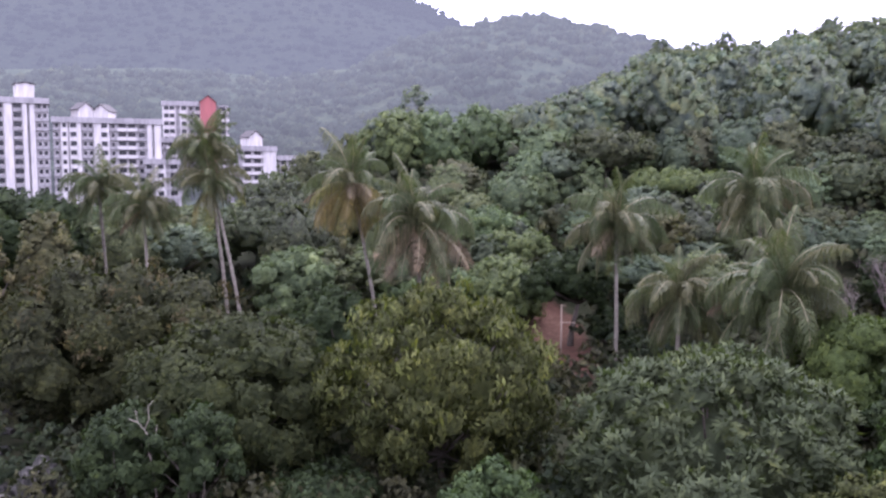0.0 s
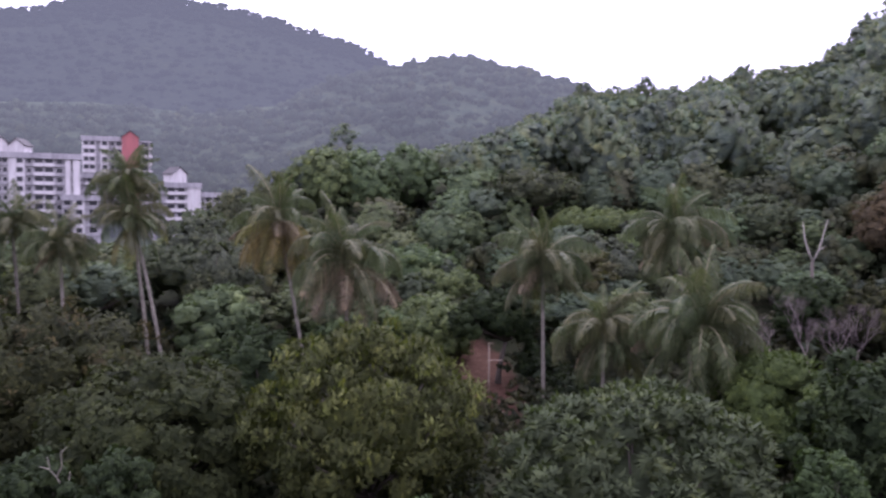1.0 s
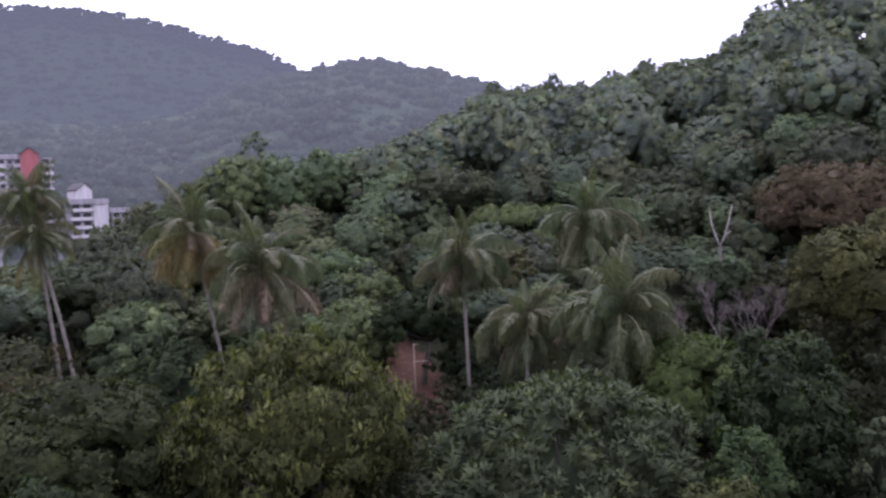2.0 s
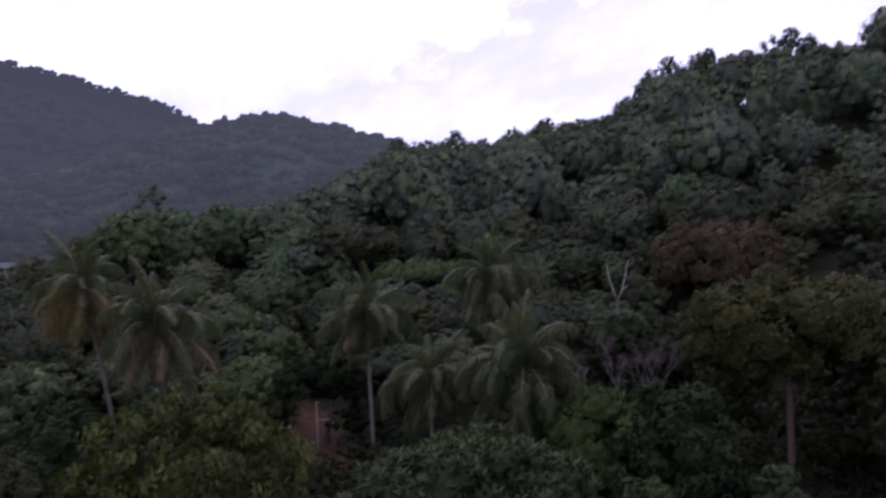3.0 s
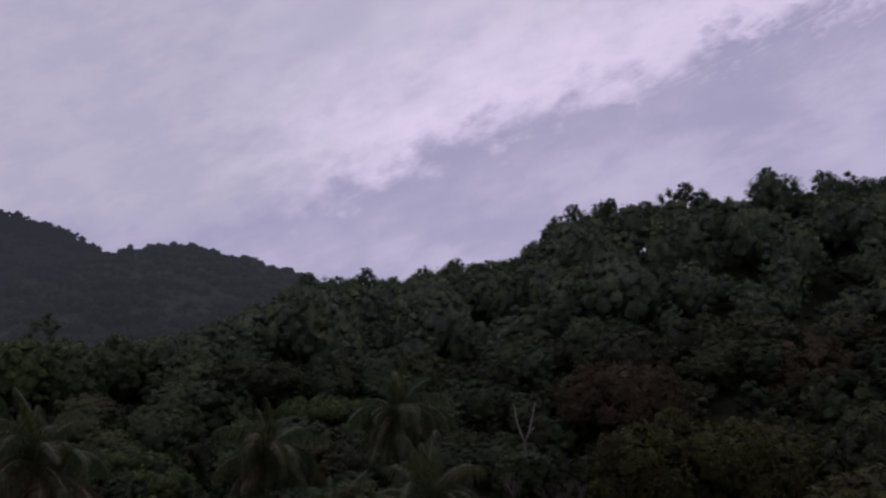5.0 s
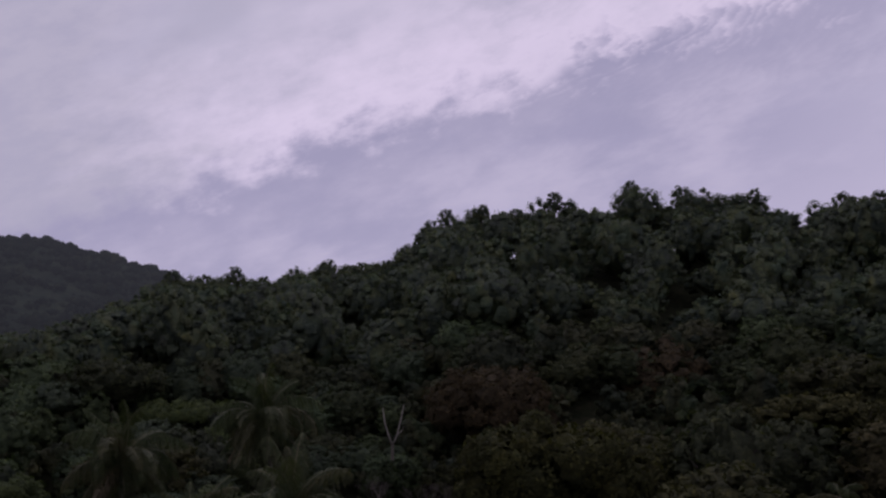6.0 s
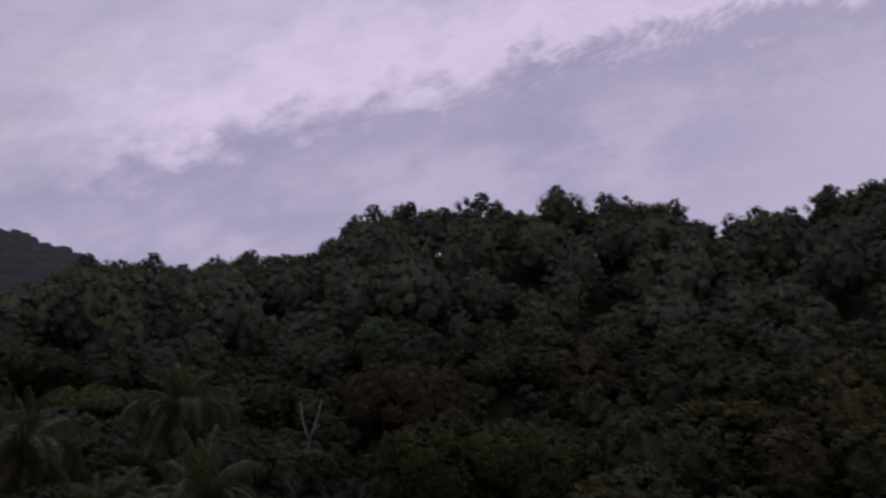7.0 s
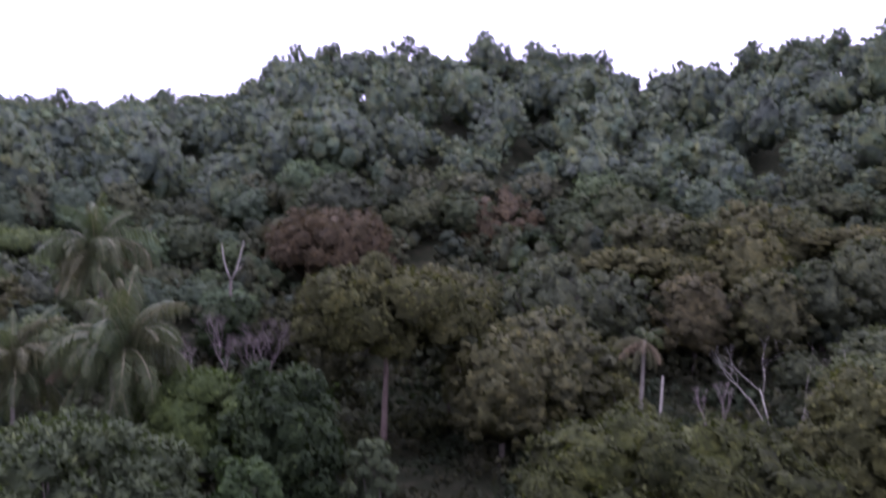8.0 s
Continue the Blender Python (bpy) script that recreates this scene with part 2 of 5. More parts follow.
M_BROWNLEAF = leaf_material("brownish_foliage", [(0.026, 0.029, 0.0125)], patch=0.45, vary=0.4)
M_REDLEAF = leaf_material("rust_brown_foliage", [(0.066, 0.050, 0.031)], patch=0.4)
M_BRIGHTLEAF = leaf_material("bright_green_foliage", [(0.036, 0.055, 0.022)], patch=0.5)
M_CREEPER = leaf_material("creeper_foliage", [(0.048, 0.066, 0.022)], patch=0.5)
M_FRESHLEAF = leaf_material("fresh_green_foliage", [(0.074, 0.102, 0.042), (0.084, 0.104, 0.044), (0.066, 0.094, 0.044)], patch=0.4, wax=0.18, rough=0.7)
M_OLIVELEAF = leaf_material("olive_foliage", [(0.052, 0.053, 0.021)], patch=0.4, vary=0.4)
M_FLUSH = leaf_material("young_mango_foliage", [(0.078, 0.086, 0.029)], patch=0.5, vary=0.5, grainy=0.4, cells=0.3)
M_FADED = leaf_material("faded_foliage", [(0.043, 0.036, 0.0165)], patch=0.5, vary=0.4, grainy=0.4, cells=0.3)
M_PINKTWIG = bark_material("pinkish_twig", (0.105, 0.083, 0.078), (0.165, 0.135, 0.126))
M_REDBARK = bark_material("reddish_bark", (0.085, 0.06, 0.05), (0.16, 0.12, 0.10))
M_BARK = bark_material("tree_bark", (0.042, 0.035, 0.030), (0.088, 0.074, 0.060))
M_PALMBARK = bark_material("palm_trunk_bark", (0.098, 0.088, 0.071), (0.172, 0.155, 0.127), 3.0)
M_DEADWOOD = bark_material("bleached_dead_wood", (0.15, 0.137, 0.115), (0.255, 0.234, 0.20), 4.0)
M_FROND = leaf_material("green_palm_frond", [(0.051, 0.067, 0.031), (0.060, 0.070, 0.034), (0.046, 0.064, 0.031), (0.070, 0.071, 0.038)], patch=0.8, vary=0.3, rough=0.5, cells=0.2, bumpy=0.1)
M_YELLOWFROND = leaf_material("yellowing_palm_frond", [(0.128, 0.116, 0.036), (0.098, 0.102, 0.036), (0.138, 0.108, 0.046)], patch=0.8, vary=0.4, cells=0.2, bumpy=0.1)
M_DRYFROND = leaf_material("dry_brown_palm_frond", [(0.118, 0.090, 0.062), (0.098, 0.076, 0.052), (0.135, 0.108, 0.076)], patch=0.8, vary=0.4, cells=0.2, bumpy=0.1)
M_RACHIS = bark_material("palm_frond_stem", (0.11, 0.105, 0.06), (0.17, 0.15, 0.09))
M_COCONUT = bark_material("coconut_husk", (0.12, 0.10, 0.03), (0.2, 0.14, 0.05))


def soil_material():
    m, nt, b = material("forest_floor", 0.95)
    b.inputs["Specular IOR Level"].default_value = 0.05
    n = mnoise(nt, 0.8, 6.0)
    floor = ramp(nt, n, [(0.35, (0.014, 0.017, 0.009)), (0.55, (0.024, 0.026, 0.014)), (0.75, (0.040, 0.034, 0.022))])
    red = ramp(nt, mnoise(nt, 1.7, 6.0), [(0.3, (0.036, 0.020, 0.015)), (0.55, (0.060, 0.032, 0.023)), (0.75, (0.085, 0.058, 0.042))])
    # the bared slope: an oval with a ragged rim
    tc = nt.nodes.new("ShaderNodeTexCoord")
    mp = nt.nodes.new("ShaderNodeMapping")
    mp.inputs["Location"].default_value = (-10.8, -76.0, 0)
    nt.links.new(tc.outputs["Object"], mp.inputs["Vector"])
    sc = nt.nodes.new("ShaderNodeVectorMath")
    sc.operation = "MULTIPLY"
    sc.inputs[1].default_value = (0.38, 0.075, 0)
    nt.links.new(mp.outputs[0], sc.inputs[0])
    ln = nt.nodes.new("ShaderNodeVectorMath")
    ln.operation = "LENGTH"
    nt.links.new(sc.outputs[0], ln.inputs[0])
    add = nt.nodes.new("ShaderNodeMath")
    add.operation = "MULTIPLY_ADD"
    nt.links.new(mnoise(nt, 0.5, 5.0), add.inputs[0])
    add.inputs[1].default_value = 0.9
    nt.links.new(ln.outputs["Value"], add.inputs[2])
    mask = nt.nodes.new("ShaderNodeMapRange")
    nt.links.new(add.outputs[0], mask.inputs[0])
    mask.inputs[1].default_value, mask.inputs[2].default_value = 1.25, 1.55
    col = mmix(nt, mask.outputs[0], red, floor)
    nt.links.new(col, b.inputs["Base Color"])
    bump(nt, b, mnoise(nt, 2.5, 6.0), 0.6, 0.2)
    return m


M_SOIL = soil_material()

# ---- the land: a flat grove, a wooded hill round it, a second hill and a mountain ----
RIDGE_AZ = (-180, -100, -60, -30, -16, -11.6, -9.4, -5.2, -3, 2.4, 6.2, 10.3, 14.3, 20, 24, 29, 30.7, 32.7, 37, 43, 50, 55, 57.3, 62, 65, 70, 80, 100, 140, 180)
RIDGE_EL = (-4, -4, -2.5, -1.6, -0.8, 0.2, 1.2, 2.9, 3.3, 3.4, 4.1, 5.6, 7.3, 7.6, 8.3, 8.8, 10.2, 11.9, 12.1, 12.1, 12.2, 11.8, 11.5, 11.8, 12.7, 13.5, 13.5, 12, -2, -4)
RIDGE_R = (150, 150, 150, 120, 112, 115, 118, 124, 128, 138, 150, 165, 185, 195, 200, 200, 196, 190, 186, 184, 186, 194, 198, 194, 190, 188, 188, 190, 160, 150)
HILL_AZ = (-180, -90, -45, -28, -18, -11, -6, -3.3, 1, 5, 8, 10, 12, 14.5, 20, 40, 90, 180)
HILL_EL = (-2, 3, 5.3, 5.7, 6.3, 5.9, 6.7, 7.95, 9.25, 10.0, 9.6, 9.3, 8.6, 8.0, 6.2, 5.0, 3, -2)
MOUNT_AZ = (-180, -90, -45, -23, -20.4, -18, -15, -10.2, -6.5, -3.6, -1, 0.8, 4, 15, 60, 180)
MOUNT_EL = (1, 6, 9.5, 10.8, 11.3, 12.2, 12.5, 12.3, 11.6, 10.8, 10.2, 9.1, 7.0, 5.0, 3.0, 1)
HILL_R, MOUNT_R, CANOPY = 520.0, 1500.0, 10.0


def ground(x, y):
    """Height of the land, for numpy arrays or numbers."""
    x, y = np.asarray(x, float), np.asarray(y, float)
    r, az = np.hypot(x, y), np.degrees(np.arctan2(x, y))
    rc = np.interp(az, RIDGE_AZ, RIDGE_R)
    zc = EYE[2] + rc * np.tan(np.radians(np.interp(az, RIDGE_AZ, RIDGE_EL))) - CANOPY
    base = 2.6 + 0.11 * np.clip(r - 66, 0, 30) - 0.045 * np.clip(66 - r, 0, 60)
    s = np.clip((r - 84) / (rc - 84), 0, 1)
    front = base + (np.maximum(zc, 3) - base) * s ** 1.12
    near = np.where(r < rc, front, np.maximum(zc, 3) - 0.3 * (r - rc))
    zh = EYE[2] + HILL_R * np.tan(np.radians(np.interp(az, HILL_AZ, HILL_EL))) - 3.3
    far = zh * np.clip((r - 270) / (HILL_R - 270), 0, 1) ** 1.25
    far = np.where(r < HILL_R, far, zh - 0.2 * (r - HILL_R))
    zm = EYE[2] + MOUNT_R * np.tan(np.radians(np.interp(az, MOUNT_AZ, MOUNT_EL)))
    mount = zm * np.clip((r - 640) / (MOUNT_R - 640), 0, 1) ** 1.2
    mount = np.where(r < MOUNT_R, mount, np.maximum(zm - 0.25 * (r - MOUNT_R), 0))
    rough = np.sin(x * 0.051 + 1.3) * np.cos(y * 0.043) * np.clip((r - 85) / 40, 0, 1) * np.clip((rc - r) / 30, 0, 1) * 2.2
    return np.maximum(np.maximum(near + rough, far), np.maximum(mount, 0))


def polar_sheet():
    azs = np.radians(np.concatenate([np.arange(-180, -40, 5), np.arange(-40, 80, 0.8), np.arange(80, 180, 5)]))
    rs = np.concatenate([np.linspace(0.5, 60, 14), np.linspace(64, 230, 48), np.linspace(240, 560, 22), np.linspace(600, 1600, 24), np.linspace(1800, 4700, 8)])
    a, r = np.meshgrid(azs, rs)
    x, y = r * np.sin(a), r * np.cos(a)
    verts = np.stack([x, y, ground(x, y)], -1).reshape(-1, 3)
    na, nr = len(azs), len(rs)
    faces = [(i * na + j, (i + 1) * na + j, (i + 1) * na + (j + 1) % na, i * na + (j + 1) % na) for i in range(nr - 1) for j in range(na)]
    faces.append(tuple(range(na)))
    me = bpy.data.meshes.new("ground")
    me.from_pydata(verts.tolist(), [], faces)
    me.polygons.foreach_set("use_smooth", [True] * len(me.polygons))
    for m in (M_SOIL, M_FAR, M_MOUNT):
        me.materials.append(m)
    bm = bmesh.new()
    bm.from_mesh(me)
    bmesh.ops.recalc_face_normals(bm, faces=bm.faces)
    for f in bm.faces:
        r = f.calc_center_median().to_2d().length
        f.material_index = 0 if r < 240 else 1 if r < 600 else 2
    bm.to_mesh(me)
    bm.free()
    return me


tagged(new("ground", polar_sheet()), "forest floor with a bared red-soil slope", "ground", kind="structure")


# ---- building blocks of trees ----
def leaf_mesh(name, geo, mat):
    """A mesh from vertices, triangles, quads and the vertices' shading normals (or None)."""
    v, tri, quad, nrm = geo
    nt_, nq = len(tri), len(quad)
    me = bpy.data.meshes.new(name)
    me.vertices.add(len(v))
    me.vertices.foreach_set("co", np.ascontiguousarray(v, dtype=np.float32).ravel())
    me.loops.add(nt_ * 3 + nq * 4)
    me.loops.foreach_set("vertex_index", np.concatenate([tri.ravel(), quad.ravel()]).astype(np.int32))
    me.polygons.add(nt_ + nq)
    me.polygons.foreach_set("loop_start", np.concatenate([np.arange(nt_) * 3, nt_ * 3 + np.arange(nq) * 4]).astype(np.int32))
    me.update(calc_edges=True)
    me.materials.append(mat)
    if nrm is not None:
        me.polygons.foreach_set("use_smooth", np.ones(nt_ + nq, dtype=bool))
        me.normals_split_custom_set_from_vertices(nrm.astype(np.float32))
    return me


NO_TRI, NO_QUAD = np.zeros((0, 3), int), np.zeros((0, 4), int)


def loose(q, nrm=None):
    """Loose triangles or quads (n, 3 or 4, 3), with a normal for each, as vertices, triangles, quads and normals."""
    n, k = q.shape[:2]
    idx = np.arange(n * k).reshape(n, k)
    return q.reshape(-1, 3), idx if k == 3 else NO_TRI, idx if k == 4 else NO_QUAD, None if nrm is None else np.repeat(nrm, k, 0)


def joined(geos):
    offs = np.cumsum([0] + [len(g[0]) for g in geos[:-1]])
    return (np.concatenate([g[0] for g in geos]), np.concatenate([g[1] + o for g, o in zip(geos, offs)]), np.concatenate([g[2] + o for g, o in zip(geos, offs)]),
            np.concatenate([g[3] for g in geos]))


def cores(rng, c, lr, na, nb, out, whole, flat=0.8, foot=-0.4, ragged=1.0):
    """A ragged, crumpled leaf mass inside each billow, so that no light shines through a crown."""
    th = np.linspace(0, 2 * np.pi, na + 1)[:-1]
    ph = np.linspace(foot * np.pi, 0.47 * np.pi, nb + 1)
    one = np.array([(np.cos(p) * np.cos(t + 0.5 * (k % 2) * th[1]), np.cos(p) * np.sin(t + 0.5 * (k % 2) * th[1]), np.sin(p)) for k, p in enumerate(ph) for t in th])
    quad = np.array([(i * na + j, i * na + (j + 1) % na, (i + 1) * na + (j + 1) % na, (i + 1) * na + j) for i in range(nb) for j in range(na)])
    made = []
    for m, r, o in zip(c, lr, out):
        wave = 1 + 0.16 * ragged * np.sin(one @ rng.normal(0, 3.2, 3) + rng.uniform(0, 6.28))
        own = unit(one + rng.normal(0, 0.16 * ragged, one.shape)) * (wave * rng.uniform(1 - 0.34 * ragged, 1 + 0.16 * ragged, len(one)))[:, None]
        made.append((m + own * r * np.array([1, 1, flat]), NO_TRI, quad, unit(one * 0.5 + o * (0.25 + whole) + rng.normal(0, 0.3 * ragged, one.shape))))
    return joined(made)


def tube(pts, radii, sides=7):
    pts = [Vector(p) for p in pts]
    verts, faces = [], []
    for k, p in enumerate(pts):
        d = (pts[min(k + 1, len(pts) - 1)] - pts[max(k - 1, 0)]).normalized()
        a = d.orthogonal().normalized() if abs(d.z) < 0.99 else Vector((1, 0, 0))
        b = d.cross(a).normalized()
        a = b.cross(d)
        for s in range(sides):
            t = 2 * math.pi * s / sides
            verts.append(p + (a * math.cos(t) + b * math.sin(t)) * radii[k])
    for k in range(len(pts) - 1):
        for s in range(sides):
            faces.append((k * sides + s, k * sides + (s + 1) % sides, (k + 1) * sides + (s + 1) % sides, (k + 1) * sides + s))
    faces.append(tuple(reversed(range(sides))))
    faces.append(tuple(range((len(pts) - 1) * sides, len(pts) * sides)))
    return verts, faces


def tubes_mesh(name, tubes, mat):
    verts, faces = [], []
    for v, f in tubes:
        off = len(verts)
        verts += [tuple(p) for p in v]
        faces += [tuple(i + off for i in q) for q in f]
    me = bpy.data.meshes.new(name)
    me.from_pydata(verts, [], faces)
    me.polygons.foreach_set("use_smooth", [True] * len(me.polygons))
    me.materials.append(mat)
    return me


def unit(a):
    return a / np.maximum(np.linalg.norm(a, axis=-1, keepdims=True), 1e-6)


def crown(rng, radius, low, high, lobes, clumps, leaves, leaf, slim=0.7, droop=0.5, spread=0.72, ruff=0.3, tuft=(0.14, 0.3), soft=0.8, solid=0.86, na=9, nb=5, three=True, star=0.0, deep=1.6, lobe=(0.2, 0.34),
          whole=0.5, heart=0.45, uneven=1.0, flat=0.8, swell=0.5, ball=0.25, ragged=1.0):
    """A crown's leaves (vertices, triangles, quads, normals) and the lobes' middles: billows sit round the crown, tufts on the billows, leaves on the tufts."""
    k = np.arange(lobes)
    zz = 1 - deep * (k + 0.5) / lobes
    ang = k * 2.39996 + rng.uniform(0, 6.28)
    ring = np.sqrt(np.clip(1 - zz ** 2, 0.02, 1))
    mid, half = (low + high) / 2, (high - low) / 2
    lr = radius * rng.uniform(*lobe, lobes)
    reach = np.maximum(half - lr * 1.25 * flat, 0.1 * half)
    c = np.stack([np.cos(ang) * ring * radius * spread, np.sin(ang) * ring * radius * spread, mid + zz * reach], -1)
    c += rng.normal(0, radius * 0.07, c.shape) * np.array([1, 1, 0.7])
    out = unit(c - np.array([0, 0, mid - half * 0.3]))
    # an uneven outline
    c[:, :2] *= (1 + 0.16 * uneven * np.sin(2 * ang + rng.uniform(0, 6.28)) + 0.1 * uneven * np.sin(3 * ang + rng.uniform(0, 6.28)))[:, None]
    core = cores(rng, c, lr * solid, na, nb, out, whole, flat, ragged=ragged)
    if heart:
        v0, _, q0, n0 = cores(rng, np.zeros((1, 3)), np.ones(1), 12, 6, np.zeros((1, 3)), 0.0, 1.0, -0.49, 0.6)
        inner = v0 * np.array([radius * heart, radius * heart, half * heart]) + np.array([0, 0, mid]), NO_TRI, q0, n0
        core = joined([core, inner])
    if clumps == 0:
        return core, c
    n1 = lobes * clumps
    d = unit(rng.normal(0, 1, (n1, 3)) + out.repeat(clumps, 0) * 0.8 + np.array([0, 0, 0.3]))
    lrr = lr.repeat(clumps)[:, None]
    # two waves of bulges run over each billow
    w1, w2 = unit(rng.normal(0, 1, (lobes, 3))).repeat(clumps, 0), unit(rng.normal(0, 1, (lobes, 3))).repeat(clumps, 0)
    bulge = 1 + swell * (0.24 * np.sin(4.2 * np.sum(d * w1, -1, keepdims=True) + 1.0) + 0.15 * np.sin(7.5 * np.sum(d * w2, -1, keepdims=True)))
    cc = c.repeat(clumps, 0) + d * lrr * bulge * rng.uniform(0.78, 0.98, (n1, 1)) * np.array([1, 1, flat])
    cr = lrr * rng.uniform(*tuft, (n1, 1))
    n2 = n1 * leaves
    dd = d.repeat(leaves, 0)
    e = unit(rng.normal(0, 1, (n2, 3)) + dd * 0.8 + np.array([0, 0, 0.3]))
    p = cc.repeat(leaves, 0) + e * cr.repeat(leaves, 0) * rng.uniform(0.5, 1.0, (n2, 1))
    nrm = unit(e * 0.6 + dd * 0.7 + np.array([0, 0, 0.15]) + rng.normal(0, ruff, (n2, 3)))
    t = unit(np.cross(nrm, rng.normal(0, 1, (n2, 3))) + e * star + np.array([0, 0, -droop]))
    side = unit(np.cross(nrm + rng.normal(0, 0.2, (n2, 3)), t))
    size = leaf * rng.uniform(0.6, 1.3, (n2, 1))
    up = unit(np.cross(t, side))
    p = p - t * size * 0.4
    if three:
        q = np.stack([p - side * size * slim * 0.5, p + side * size * slim * 0.5 * rng.uniform(0.3, 1.0, (n2, 1)) + t * size * rng.uniform(0, 0.4, (n2, 1)), p + t * size], 1)
    else:
        q = np.stack([p, p + t * size * 0.45 + side * size * slim * 0.5 - up * size * 0.06, p + t * size, p + t * size * 0.45 - side * size * slim * 0.5 - up * size * 0.06], 1)
    shade = unit(nrm * (1 - soft) + unit(e * ball + dd * (1 - ball) + out.repeat(clumps * leaves, 0) * whole) * soft)
    flip = np.sum(np.cross(q[:, 1] - q[:, 0], q[:, -1] - q[:, 0]) * shade, -1) < 0
    q[flip] = q[flip][:, ::-1]
    return joined([loose(q, shade), core]), c


def limbs(rng, c, height_fork, base_r, lean=(0, 0), sides=7, twigs=0):
    """A tapered trunk that forks into a limb for each lobe."""
    fx, fy = lean
    fork = Vector((fx, fy, height_fork))
    out = [tube([(0, 0, -0.6), (fx * 0.15, fy * 0.15, height_fork * 0.25), (fx * 0.5, fy * 0.5, height_fork * 0.6), fork], [base_r * 1.35, base_r, base_r * 0.85, base_r * 0.7], sides)]
    for q in c:
        q = Vector(q)
        m = fork.lerp(q, 0.5) + Vector(rng.normal(0, 0.3, 3).tolist()) - Vector((0, 0, 0.3))
        out.append(tube([fork - Vector((0, 0, 0.2)), m, q], [base_r * 0.5, base_r * 0.32, base_r * 0.1], 5))
    return out


def part(name, me, parent, label="", m=None):
    ob = new(name, me)
    ob.parent = parent
    if m is not None:
        ob.matrix_basis = m
    if label:
        ob["label"] = label
    return ob


def tree(name, rng, x, y, top, radius, low, mat, label, category="tree", lobes=34, clumps=18, leaves=12, leaf=0.3, bark=M_BARK, trunk=0.28, group="", z=None, lean=(0, 0), **kw):
    """A broadleaf tree whose crown reaches from low to top (heights in the world)."""
    z = float(ground(x, y)) if z is None else z
    ob = new(name)
    ob.location = (x, y, z)
    ob.rotation_euler = (0, 0, 0)
    geo, c = crown(rng, radius, low - z, top - z, lobes, clumps, leaves, leaf, **kw)
    part("trunk", tubes_mesh("trunk", limbs(rng, c[::max(1, len(c) // 14)], max((low - z) + 0.18 * (top - low), 0.8), trunk, lean), bark), ob)
    part("crown", leaf_mesh("crown", geo, mat), ob)
    return tagged(ob, label, category, group)


RNG = np.random.default_rng(7)

# ---- the trees nearest to the camera ----
GROVE = "trees of the near grove"
BIG = dict(deep=1.85, lobes=52, clumps=26, leaves=15, uneven=0.5, lobe=(0.17, 0.29), spread=0.77, tuft=(0.2, 0.42), na=12, nb=7)
ROSETTES = dict(leaf=0.5, slim=0.3, ruff=0.25, droop=0.35, star=1.5, lobes=120, clumps=14, leaves=22, uneven=0.12, spread=0.84, deep=1.65, lobe=(0.11, 0.18), tuft=(0.3, 0.5), soft=0.8, solid=0.5, heart=0.66, whole=0.1, three=False, ball=0.75, swell=0.3)
tree("broadleaf_tree", RNG, 13.3, 40.1, 10.9, 7.7, -3.2, M_GREYLEAF, "wide domed tree with dense grey-green leaf rosettes", group=GROVE, **ROSETTES)
mango = tree("broadleaf_tree", RNG, 0.0, 47.0, 12.8, 6.2, 1.2, M_YELLOWLEAF, "rounded tree with drooping yellow-green leaves", leaf=0.42, group=GROVE, droop=1.3, slim=0.32, ruff=0.4, lobes=62, clumps=20, leaves=20, deep=1.9, lobe=(0.13, 0.25), spread=0.8, heart=0.55, uneven=0.3, soft=0.7, tuft=(0.3, 0.55), three=False, ball=0.6, solid=0.5, swell=0.9)
tree("broadleaf_tree", RNG, -12.1, 48.5, 10.7, 6.9, 0.5, M_DULLLEAF, "dense dark green tree with a rounded crown", leaf=0.3, group=GROVE, **BIG)
fading = tree("broadleaf_tree", RNG, -22.6, 57.0, 12.7, 8.0, 1.5, M_BROWNLEAF, "broad tree with brownish green fading leaves", leaf=0.34, group=GROVE, **BIG)
tree("broadleaf_tree", RNG, -35.5, 69.7, 18.0, 6.0, 4.0, M_DARKLEAF, "tall dark green tree in the grove", leaf=0.36, group=GROVE)
tree("broadleaf_tree", RNG, -14.0, 76.7, 12.4, 4.2, 3.5, M_FOREST, "round green tree between palm trunks", leaf=0.3, group=GROVE)
tree("broadleaf_tree", RNG, -8.1, 61.5, 10.6, 3.8, 2.0, M_DARKLEAF, "small dark green tree beside the mango-like one", leaf=0.3, group=GROVE)
tree("broadleaf_tree", RNG, -8.6, 65.4, 10.4, 3.6, 2.4, M_DARKLEAF, "low round green tree beside palm trunks", leaf=0.3, group=GROVE)
tree("broadleaf_tree", RNG, 25.5, 50.2, 11.0, 5.0, 2.0, M_CREEPER, "bright green tree hung with creepers", leaf=0.26, group=GROVE, droop=1.3, clumps=24, leaves=14, tuft=(0.25, 0.5))
tree("broadleaf_tree", RNG, 11.5, 74.1, 12.4, 3.9, 6.5, M_DARKLEAF, "dark tree with a bare leaning trunk above red soil", leaf=0.3, group=GROVE, trunk=0.26, lean=(0.7, 0.1))
tree("broadleaf_tree", RNG, 15.1, 74.5, 7.6, 2.2, 3.0, M_DARKLEAF, "small round dark tree behind a palm trunk", leaf=0.28, group=GROVE, lobes=22)
tree("broadleaf_tree", RNG, 27.2, 42.6, 12.2, 4.0, 1.0, M_DARKLEAF, "glossy dark green tree with large leaves", leaf=0.46, group=GROVE, slim=0.6, clumps=20, leaves=14, tuft=(0.3, 0.55), soft=0.65, ball=0.6, solid=0.66, swell=0.9)
